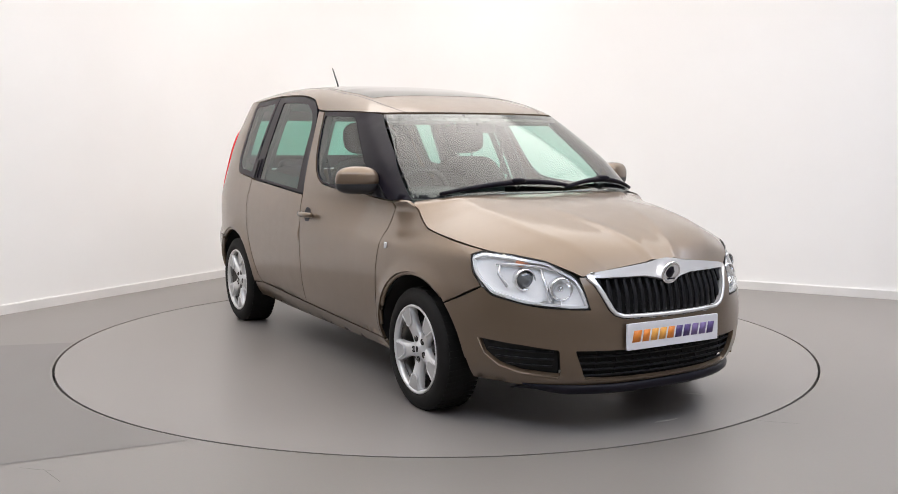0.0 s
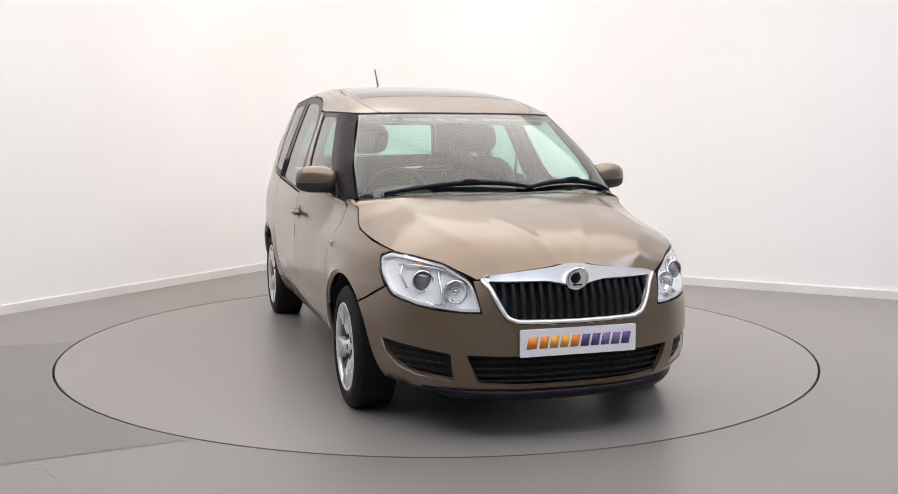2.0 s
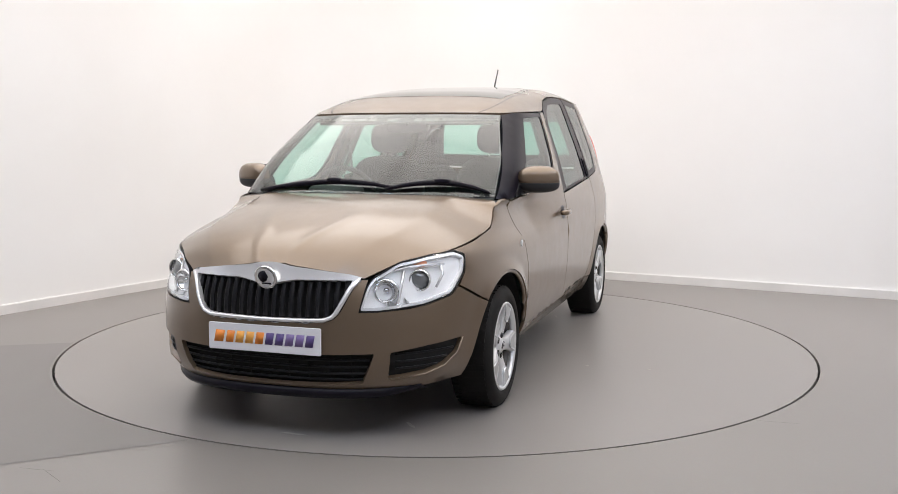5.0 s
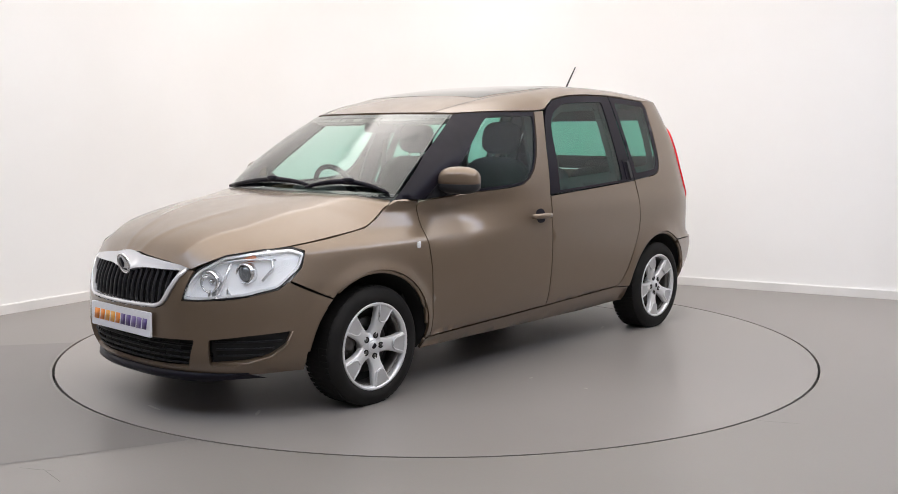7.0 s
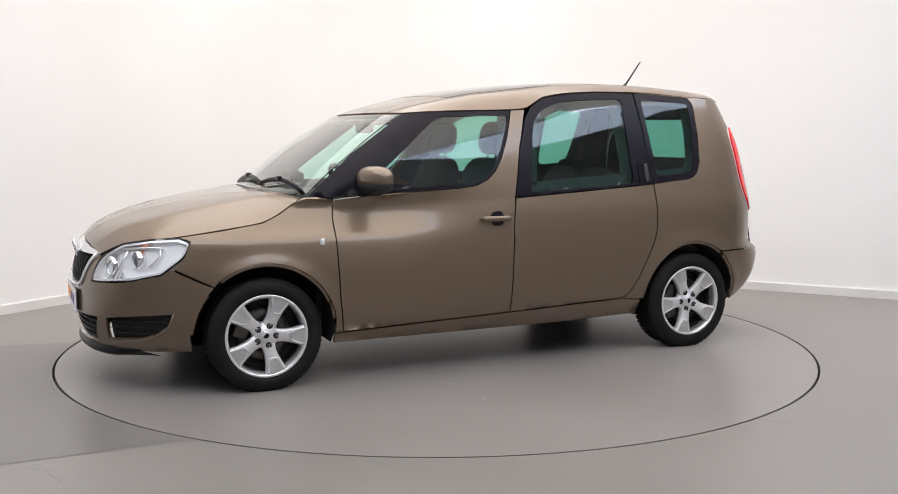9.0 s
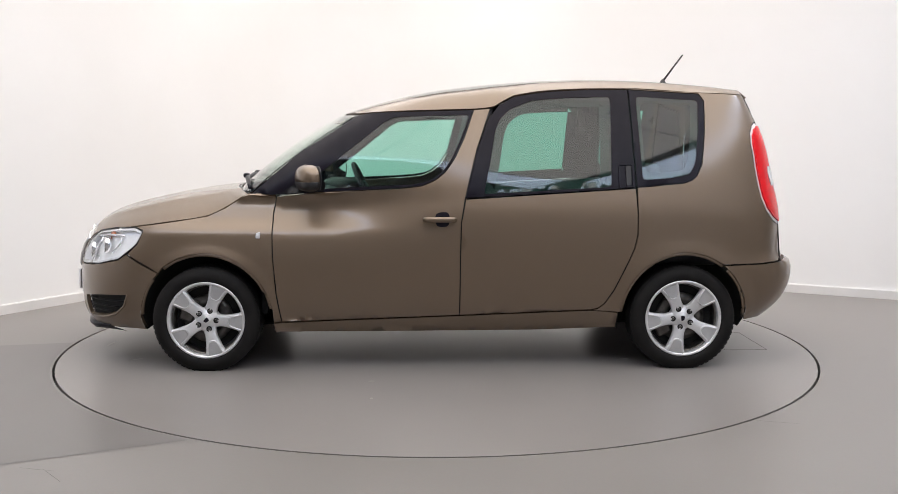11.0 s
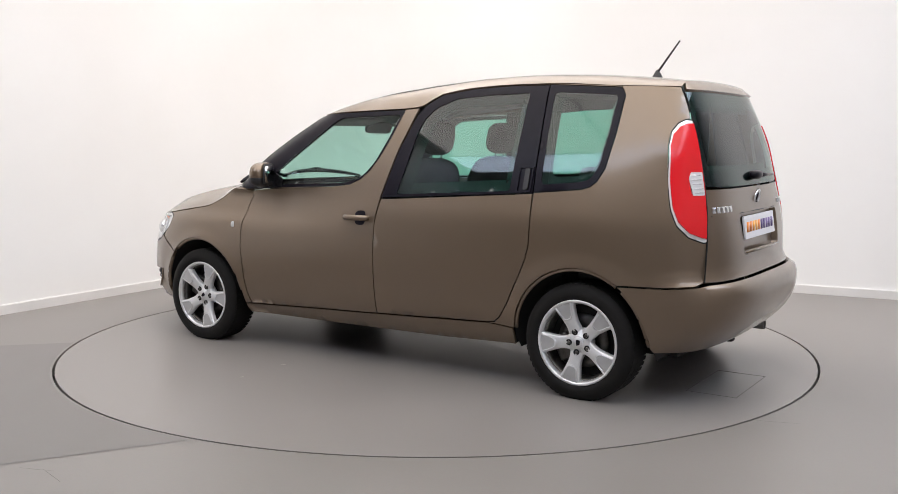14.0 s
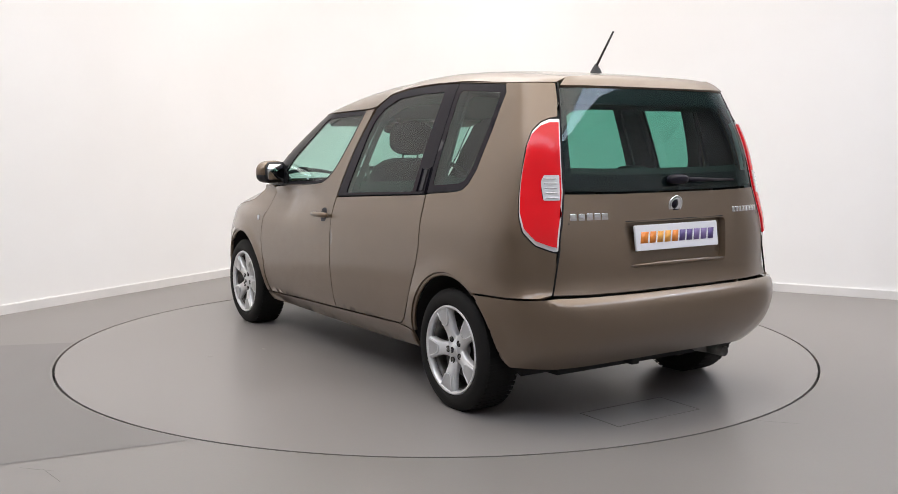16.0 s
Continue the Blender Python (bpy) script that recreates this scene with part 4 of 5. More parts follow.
def facing(origin, ahead, up=(0, 0, 1)):
    """A pose whose z looks along ahead and whose y points up."""
    z = Vector(ahead).normalized()
    x = Vector(up).cross(z).normalized()
    y = z.cross(x)
    return Matrix.Translation(origin) @ Matrix((x, y, z)).transposed().to_4x4()


number_plate(facing((2.168, 0, 0.436), (1, 0, 0.02)), "front_plate")

# headlights
HL = fillet([nose_y(y, z) for y, z in ((0.404, 0.560), (0.424, 0.650), (0.442, 0.690), (0.535, 0.751))] + [nose_x(x, z) for x, z in ((1.83, 0.774), (1.705, 0.783), (1.656, 0.760), (1.694, 0.690), (1.800, 0.608), (1.925, 0.577))] + [nose_y(0.48, 0.560)], 0.02)
for s in (1, -1):
    lp = [(s * a, b) for a, b in HL]
    hl = panel("headlight", back(nose, 0.042), inset(lp, -0.004), REFLECTOR, body, "clear headlight with projector lens and silver reflector", thick=0.0, gap=0, h=0.03)
    panel("cover", nose, lp, GLASS_LAMP, hl, "clear headlight cover", thick=0.004, gap=0.003, h=0.03, lift=0.002)
    panel("bezel", nose, lp, BEZEL, hl, "silver headlight rim", holes=[inset(lp, 0.014)], thick=0.05, gap=0.003, h=0.03, lift=-0.006)
    bm = bmesh.new()
    sheet(bm, nose, inset(lp, -0.0035), [inset(lp, 0.002)], h=0.03, thick=0.02, lift=-0.001)
    part("seal", bm, DARK, hl)

    def on_lamp(y, z, d):
        p = nose(nose_y(s * y, z)[0], z)
        return p - Vector((d, 0, 0))
    for nm, y, z, r, mt in (("projector", 0.600, 0.672, 0.039, LENS), ("main_beam", 0.487, 0.637, 0.042, REFLECTOR)):
        c = on_lamp(y, z, 0.03)
        m = Matrix.Translation(c) @ pose(0, 0, 0, 0, 0, -90 + s * 14)
        bm = bmesh.new()
        lathe(bm, [(r * 1.22, -0.03), (r * 1.22, 0.006), (r * 1.08, 0.012), (r, 0.006), (r * 0.95, -0.03)], m, 28)
        bowl = part(nm, bm, CHROME, hl, "chrome lamp ring")
        bm = bmesh.new()
        if nm == "projector":
            lathe(bm, [(r * 0.98, -0.004), (r * 0.8, 0.006), (r * 0.45, 0.013), (0.0, 0.016)], m, 28, close=False)
            part("projector_lens", bm, LENS, hl, "dark glass projector lens")
        else:
            lathe(bm, [(r, 0.0), (r * 0.7, -0.018), (r * 0.3, -0.028), (0.0, -0.03)], m, 28, close=False)
            part("reflector", bm, CHROME, hl)
            bm = bmesh.new()
            lathe(bm, [(0.012, -0.03), (0.012, -0.004), (0.0, 0.0)], m, 14, close=False)
            part("bulb", bm, CHROME, hl)
    bm = bmesh.new()
    c = on_lamp(0.592, 0.738, 0.046)
    blob(bm, (0.012, 0.034, 0.017), Matrix.Translation(c) @ pose(0, 0, 0, 0, 0, s * 30), 2.2, 18, 10)
    part("indicator_bulb", bm, AMBER, hl, "amber indicator bulb")
    bm = bmesh.new()
    tube(bm, [on_lamp(y, z, 0.028) for y, z in ((0.445, 0.695), (0.50, 0.716), (0.56, 0.728), (0.62, 0.733), (0.675, 0.730))], 0.006, 6)
    tube(bm, [on_lamp(y, z, 0.03) for y, z in ((0.545, 0.715), (0.54, 0.66), (0.535, 0.60), (0.528, 0.572))], 0.007, 6)
    tube(bm, [on_lamp(y, z, 0.03) for y, z in ((0.665, 0.728), (0.672, 0.69), (0.655, 0.64))], 0.006, 6)
    part("reflector_rib", bm, SATIN, hl)

# tail: rear bumper, tailgate, lamps
rb = ([(0.0, 0.600)] + [tail_y(0.42, 0.600)] + [tail_x(x, z) for x, z in ((-1.905, 0.597), (-1.86, 0.588), (-1.732, 0.580), (-1.519, 0.578))] +
      [tail_x(x, z) for x, z in ((-1.574, 0.525), (-1.622, 0.45), (-1.651, 0.37), (-1.660, 0.285), (-1.67, 0.262))] + [tail_y(0.60, 0.262), tail_y(0.35, 0.282), (0.0, 0.288)])
rear_bumper = panel("rear_bumper", tail, mirrored(rb), PAINT, body, h=0.035, gap=0.0015, thick=0.03)
gate_edge = [(0.513, 1.515), (0.520, 1.487), (0.532, 1.43), (0.552, 1.362), (0.588, 1.15), (0.597, 1.04), (0.625, 0.91), (0.645, 0.788), (0.680, 0.606)]
gate_loop = mirrored([(0.0, 1.030), tail_y(0.3, 1.030)] + [tail_y(0.597, 1.034)] + [tail_y(y, z) for y, z in gate_edge[6:]] + [tail_y(0.4, 0.606), (0.0, 0.606)])
recess = fillet(mirrored([(0.0, 0.902), tail_y(0.322, 0.902), tail_y(0.300, 0.706), (0.0, 0.706)]), 0.02)
gate = panel("tailgate", tail, gate_loop, PAINT, body, holes=[recess], h=0.035, gap=0.002)
panel("plate_recess", back(tail, 0.030), inset(recess, -0.002), PAINT, gate, "recessed plate panel", thick=0.0, gap=0)
bm = bmesh.new()
rl = split(recess, 0.04)
outer_r = [bm.verts.new(tail(a, b)) for a, b in rl]
inner_r = [bm.verts.new(back(tail, 0.031)(a, b)) for a, b in inset(rl, 0.006)]
for i in range(len(rl)):
    bm.faces.new((outer_r[i - 1], outer_r[i], inner_r[i], inner_r[i - 1]))
bmesh.ops.recalc_face_normals(bm, faces=bm.faces)
part("recess_lip", bm, PAINT, gate)
number_plate(facing((-1.936, 0, 0.832), (-1, 0, 0.14)), "rear_plate")
bm = bmesh.new()
tube(bm, [tail(tail_y(y, 0.716)[0], 0.716) + Vector((-0.004, 0, 0)) for y in (-0.285, -0.15, 0, 0.15, 0.285)], [0.004, 0.009, 0.010, 0.009, 0.004], 8)
part("tailgate_handle", bm, PAINT, gate, "body-coloured lower grip of the tailgate")
# swage line not folded into the panel: its shade is a dark strip
bm = bmesh.new()
tube(bm, [tail(tail_y(y, 0.912)[0], 0.908) + Vector((0.0015, 0, 0)) for y in (-0.60, -0.3, 0, 0.3, 0.60)], 0.003, 6)
part("crease_shade", bm, DARK, gate, "dark strip drawn as the shade of the tailgate's swage line")
rw_loop = fillet(mirrored([(0.0, 1.496)] + [tail_y(0.30, 1.498), tail_y(0.516, 1.490), tail_y(0.548, 1.36), tail_y(0.583, 1.15), tail_y(0.593, 1.045), tail_y(0.3, 1.037)] + [(0.0, 1.036)]), 0.012)
rw = panel("rear_window", tail, rw_loop, GLASS_DARK, gate, "dark green-tinted rear window", thick=0.006, gap=0.001, h=0.02)
bm = bmesh.new()
sheet(bm, back(tail, 0.045), inset(rw_loop, 0.004), [fillet(inset(rw_loop, 0.10), 0.06)], h=0.05, thick=0.0)
part("window_trim", bm, DASH, gate, "dark grey inside trim of the tailgate")
panel("window_border", tail, rw_loop, BLACK, gate, "black printed edge of the rear window", holes=[fillet(inset(rw_loop, 0.075), 0.03)], thick=0.003, gap=0.0, h=0.045, lift=-0.002)


def spoiler_at(u, v):
    w = 2 * v - 1
    a = roof_at(1.0, w * 0.905)
    b = tail(tail_y(0.516 * w, 1.499)[0], 1.499) + Vector((-0.012, 0, 0.004))
    p = a.lerp(b, u)
    p.z += 0.012 * math.sin(math.pi * u) * (1 - w * w)
    return p


sp = grid_part("roof_spoiler", spoiler_at, 10, 30, PAINT, gate, "rounded painted spoiler edge over the rear window", thick=0.014)
badge(Matrix.Translation(tail(0, 0.972) + Vector((-0.002, 0, 0))) @ pose(0, 0, 0, 0, 0, 90) @ pose(0, 0, 0, -12, 0, 0), 0.044, gate)
for y0, n, wd, hh, nm in ((0.575, 5, 0.032, 0.030, "name_bar"), (-0.395, 8, 0.020, 0.026, "model_bar")):
    for k in range(n):
        y = y0 - k * (wd + 0.0065)
        m = facing(tail(tail_y(y, 0.935)[0], 0.935), (-1, y * 0.35, 0.12))
        bm = bmesh.new()
        slab(bm, fillet([(-wd / 2, -hh / 2), (wd / 2, -hh / 2), (wd / 2, hh / 2), (-wd / 2, hh / 2)], 0.004), m, -0.002, 0.004, 0.001)
        part(nm, bm, CHROME, gate, "chrome bar of the raised name")
for s in (1, -1):
    lamp_loop = fillet([tail_y(y, z) for y, z in ((0.556, 1.356), (0.592, 1.15), (0.601, 1.04), (0.629, 0.91), (0.649, 0.790))] + [tail_x(x, z) for x, z in LAMP_OUT[::-1]], 0.012)
    lp = [(s * a, b) for a, b in lamp_loop]
    tl = panel("tail_light", tail, lp, BEZEL, body, "red tail light with clear reversing lens in a silver frame", thick=0.03, gap=0.003, h=0.03, lift=0.0)
    red = inset(lp, 0.021)
    white = [tail_y(y, z) for y, z in ((0.610, 1.112), (0.615, 1.06), (0.622, 1.005), (0.680, 1.005), (0.676, 1.085), (0.663, 1.112))]
    white = [(s * a, b) for a, b in white]
    panel("red_lens", tail, red, RED, tl, "glossy red lens", thick=0.012, gap=0.0, h=0.03, lift=0.010)
    panel("reversing_lens", tail, white, CLEAR, tl, "clear reversing lens", thick=0.012, gap=0.0, h=0.02, lift=0.0125, r=0.008)
    bm = bmesh.new()
    for z in (1.02, 1.04, 1.06, 1.08, 1.10):
        tube(bm, [tail(s * tail_y(y, z)[0], z) + Vector((-0.0145, s * 0.004, 0)) for y in (0.628, 0.65, 0.672)], 0.0022, 5)
    part("rib", bm, SATIN, tl)
    panel("lamp_shadow", tail, inset(lp, -0.005), DARK, tl, thick=0.0, gap=0.0, h=0.03, lift=-0.004)
    bm = bmesh.new()
    tube(bm, [tail(s * tail_y(y, z)[0], z) + Vector((0.0015, 0, 0)) for y, z in gate_edge], 0.004, 6)
    part("shut_line", bm, DARK, gate)
# exhaust and towing eye
bm = bmesh.new()
lathe(bm, [(0.026, 0.0), (0.026, 0.16), (0.022, 0.16), (0.022, 0.0)], Matrix.Translation((-1.87, -0.42, 0.232)) @ pose(0, 0, 0, 0, 0, -90) , 18)
part("exhaust_pipe", bm, STEEL, body)
bm = bmesh.new()
box(bm, (-1.88, 0.16, 0.245), (-1.82, 0.21, 0.30), bevel=0.008)
part("towing_eye", bm, DARK, body)


# ---------- wheels ----------
AXLE = 0.283


def wheel():
    """One wheel at the origin, its outer face towards +y."""
    w = empty("wheel", car)
    I = Matrix.Identity(4)
    bm = bmesh.new()
    lathe(bm, [(0.198, 0.0), (0.212, 0.012), (0.235, 0.017), (0.258, 0.010), (0.2745, -0.002), (0.2812, -0.014), (0.283, -0.030), (0.283, -0.135), (0.278, -0.165), (0.262, -0.182), (0.235, -0.190), (0.198, -0.18)], I, 72)
    t = part("tyre", bm, RUBBER, w, "black rubber tyre with worn shoulders")
    bm = bmesh.new()
    n = 60
    for i in range(n):
        a = 360 * i / n
        for y0, y1, sk in ((-0.062, -0.012, 10), (-0.172, -0.118, -10), (-0.112, -0.068, 14)):
            m = pose(0, 0, 0, 0, a, 0)
            box(bm, (-0.0095, y0, 0.2800), (0.0095, y1, 0.2837), m @ pose(0, 0, 0, 0, 0, sk * 0.3))
    part("tread", bm, RUBBER, w, "rubber tread blocks", smooth=False)
    bm = bmesh.new()
    lathe(bm, [(0.207, 0.004), (0.204, 0.011), (0.196, 0.011), (0.190, 0.002), (0.184, -0.02), (0.189, -0.02), (0.196, -0.01)], I, 72)
    part("rim", bm, ALLOY, w, "silver alloy rim")
    # barrel coloured dark steel to put in the shade between the spokes
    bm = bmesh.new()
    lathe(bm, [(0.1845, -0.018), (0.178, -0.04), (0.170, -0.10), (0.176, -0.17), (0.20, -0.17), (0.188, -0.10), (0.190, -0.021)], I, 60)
    part("rim_barrel", bm, STEEL, w, "barrel of the rim, its shade put in as dark steel grey")
    for k in range(5):
        m = pose(0, 0, 0, 0, 72 * k, 0) @ pose(0, 0, 0, -90, 0, 0)
        bm = bmesh.new()
        # spoke face in (tangent, radial), thick along the axle; widening to the rim
        stations = ((0.040, 0.036, -0.018), (0.060, 0.033, -0.013), (0.08, 0.030, -0.010), (0.10, 0.031, -0.006), (0.13, 0.037, -0.002), (0.165, 0.046, 0.001), (0.185, 0.054, 0.003), (0.199, 0.064, 0.004))
        rows = []
        for r, hw, y in stations:
            rows.append([bm.verts.new(pose(0, 0, 0, 0, 72 * k, 0) @ Vector(q)) for q in
                         ((-hw, y - 0.032, r), (-hw, y - 0.006, r), (-hw + 0.006, y, r), (0, y + 0.0015, r), (hw - 0.006, y, r), (hw, y - 0.006, r), (hw, y - 0.032, r))])
        for A, B in zip(rows, rows[1:]):
            for j in range(6):
                bm.faces.new((A[j], A[j + 1], B[j + 1], B[j]))
        bmesh.ops.recalc_face_normals(bm, faces=bm.faces)
        part("spoke", bm, ALLOY, w)
        # raised tongue at the outer half of the spoke
        bm = bmesh.new()
        loop = fillet([(-0.044, 0.198), (-0.031, 0.155), (-0.018, 0.122), (0.018, 0.122), (0.031, 0.155), (0.044, 0.198)], 0.012)
        mm = pose(0, 0, 0, 0, 72 * k, 0)
        slab(bm, [(-x, y) for x, y in loop], mm @ Matrix(((1, 0, 0, 0), (0, 0, 1, 0), (0, 1, 0, 0), (0, 0, 0, 1))), -0.004, 0.0048, 0.001)
        bmesh.ops.recalc_face_normals(bm, faces=bm.faces)
        part("spoke_tongue", bm, SATIN_ALLOY, w, "satin grey face of the spoke", smooth=False)
        # raised horseshoe rib round the tongue
        bm = bmesh.new()
        rib = [(-0.045, 0.197), (-0.037, 0.173), (-0.031, 0.150), (-0.024, 0.130), (-0.014, 0.119), (0, 0.116), (0.014, 0.119), (0.024, 0.130), (0.031, 0.150), (0.037, 0.173), (0.045, 0.197)]
        tube(bm, [mm @ Vector((x, 0.003 - 0.05 * max(0.0, 0.15 - r) , r)) for x, r in rib], 0.0048, 8)
        part("spoke_rib", bm, ALLOY, w)
    bm = bmesh.new()
    lathe(bm, [(0.066, -0.06), (0.066, -0.024), (0.058, -0.016), (0.036, -0.015), (0.033, -0.009), (0.029, -0.007), (0.0, -0.006)], I, 40, close=False)
    part("hub", bm, ALLOY, w)
    bm = bmesh.new()
    lathe(bm, [(0.026, -0.0068), (0.024, -0.004), (0.0, -0.003)], I, 28, close=False)
    part("hub_cap", bm, ALLOY, w, "silver round hub cap")
    bm = bmesh.new()
    slab(bm, fillet([(-0.015, 0.004), (-0.004, -0.014), (0.013, -0.012), (0.009, 0.002), (0.004, 0.015), (-0.006, 0.012)], 0.004), Matrix(((1, 0, 0, 0), (0, 0, 1, 0), (0, 1, 0, 0), (0, 0, 0, 1))), -0.004, -0.0015, 0.0005)
    bmesh.ops.recalc_face_normals(bm, faces=bm.faces)
    part("cap_mark", bm, BLACK, w, smooth=False)
    for k in range(5):
        a = radians(72 * k)
        m = Matrix.Translation((0.051 * math.sin(a), -0.014, 0.051 * math.cos(a)))
        bm = bmesh.new()
        lathe(bm, [(0.0150, -0.006), (0.0150, 0.003), (0.0085, 0.002), (0.0085, -0.006)], m, 14)
        part("bolt_seat", bm, DARK, w)
        bm = bmesh.new()
        lathe(bm, [(0.008, -0.002), (0.008, 0.003), (0.0, 0.004)], m, 6, close=False)
        part("wheel_bolt", bm, STEEL, w)
    bm = bmesh.new()
    lathe(bm, [(0.130, -0.075), (0.130, -0.065), (0.07, -0.065), (0.07, -0.075)], I, 40)
    part("brake_disc", bm, STEEL, w, "grey steel brake disc")
    bm = bmesh.new()
    box(bm, (0.07, -0.12, -0.06), (0.15, -0.052, 0.07), bevel=0.012)
    part("brake_caliper", bm, STEEL, w)
    # dark disc closing the rim, added as the shade behind the spokes
    bm = bmesh.new()
    lathe(bm, [(0.182, -0.088), (0.0, -0.088)], I, 32, close=False)
    part("shade_disc", bm, DARK, w)
    return w


first = wheel()
for ob in first.children:
    ob.data.transform(Matrix.Diagonal((1.028, 1, 1.028, 1)))
first.matrix_basis = pose(WB, 0.806, AXLE, 0, -22, 0)
copy_thing(first, pose(-WB, 0.814, AXLE, 0, 24, 0))
copy_thing(first, pose(WB, -0.806, AXLE, 0, 30, 180))
copy_thing(first, pose(-WB, -0.814, AXLE, 0, 50, 180))

# ---------- door mirrors ----------
def half_shell(bm, size, lift, cut, upper, m):
    """One half of a mirror housing: a rounded block, its back drawn flat and cut at a height."""
    blob(bm, size, Matrix.Translation((0, 0, lift)), 2.6, 32, 18)
    for v in bm.verts:
        if v.co.x < -0.02:
            v.co.x = -0.02 + (v.co.x + 0.02) * 0.35
        if (v.co.z < cut) == upper:
            v.co.z = cut + (v.co.z - cut) * 0.12
        v.co = m @ v.co


for s in (1, -1):
    c = Vector((0.735, s * 0.838, 1.028))
    turn = Matrix.Translation(c) @ pose(0, 0, 0, 0, 0, 24 * s)
    bm = bmesh.new()
    half_shell(bm, (0.066, 0.112, 0.074), 0.026, 0.012, True, turn)
    mir = part("door_mirror", bm, PAINT, car, "body-coloured door mirror with black lower half")
    bm = bmesh.new()
    half_shell(bm, (0.064, 0.111, 0.050), 0.008, 0.012, False, turn)
    part("mirror_base", bm, PLASTIC, mir, "black plastic mirror base")
    bm = bmesh.new()
    tube(bm, [c + Vector((0.0, -s * 0.04, -0.02)), c + Vector((0.01, -s * 0.08, -0.026)), c + Vector((0.02, -s * 0.125, -0.036))], [0.022, 0.022, 0.030], 12)
    part("mirror_arm", bm, PLASTIC, mir)
    bm = bmesh.new()
    rim_loop = fillet([(-0.088, -0.040), (0.088, -0.040), (0.096, 0.045), (0.066, 0.084), (-0.072, 0.084), (-0.096, 0.045)], 0.03)
    q = turn @ facing((-0.038, 0, 0.008), (-1, 0, 0))
    slab(bm, rim_loop, q, -0.004, 0.002)
    part("mirror_rim", bm, PLASTIC, mir)
    bm = bmesh.new()
    slab(bm, inset(rim_loop, 0.014), q, 0.002, 0.0035)
    part("mirror_glass", bm, MIRROR, mir, "mirror glass")
    # dark sail at the foot of the window post
    bm = bmesh.new()
    sheet(bm, side(s), [(0.90, 0.968), (0.66, 0.984), (0.655, 1.03), (0.745, 1.085)], h=0.04, thick=0.01, lift=0.004)
    part("mirror_foot", bm, SLAT, mir)

# ---------- wipers and aerial ----------


def on_screen(y, z, lift=0.012):
    p = nose(nose_y(y, z)[0], z)
    return p + Vector((lift, 0, lift * 0.6))


for pivot, tip, mid in (((-0.60, 0.990), (0.20, 1.012), (-0.14, 1.034)), ((0.16, 1.008), (0.70, 0.990), (0.45, 1.036))):
    bm = bmesh.new()
    pts = [on_screen(pivot[0], pivot[1], 0.012), on_screen(mid[0], mid[1], 0.022), on_screen(tip[0], tip[1], 0.012)]
    line = [pts[0] * (1 - t) ** 2 + (pts[1] * 2 - (pts[0] + pts[2]) * 0.5) * 2 * t * (1 - t) + pts[2] * t * t for t in [i / 12 for i in range(13)]]
    tube(bm, line, [0.009 + 0.005 * math.sin(math.pi * i / 12) for i in range(13)], 8)
    wp = part("wiper", bm, BLACK, car, "black windscreen wiper blade and arm")
    bm = bmesh.new()
    blob(bm, (0.016, 0.042, 0.014), Matrix.Translation(pts[1] + Vector((0.004, 0, 0.008))), 3)
    part("wiper_joint", bm, BLACK, wp)
bm = bmesh.new()
foot = roof_at(0.865, 0.0)
lathe(bm, [(0.030, 0.0), (0.026, 0.012), (0.012, 0.036), (0.006, 0.046), (0.0, 0.047)], Matrix.Translation(foot + Vector((0, 0, -0.002))) @ pose(0, 0, 0, 90, 0, 0), 20, close=False)
aer = part("aerial", bm, PLASTIC, car, "short black roof aerial")
bm = bmesh.new()
tube(bm, [foot + Vector((0, 0, 0.03)), Vector((-1.487, 0, 1.783))], [0.0065, 0.0045], 8)
part("aerial_rod", bm, PLASTIC, aer)
# rear wiper
bm = bmesh.new()


def on_gate(y, z, d=0.012):
    return tail(tail_y(y, z)[0], z) + Vector((-d, 0, 0))


blob(bm, (0.028, 0.062, 0.022), Matrix.Translation(on_gate(-0.03, 1.085, 0.018)), 2.6)
rwp = part("rear_wiper", bm, BLACK, car, "black rear wiper on the tailgate glass")
bm = bmesh.new()
tube(bm, [on_gate(-0.03, 1.085, 0.03), on_gate(-0.2, 1.080, 0.022), on_gate(-0.42, 1.075, 0.012)], [0.012, 0.009, 0.004], 8)
part("wiper_arm", bm, BLACK, rwp)

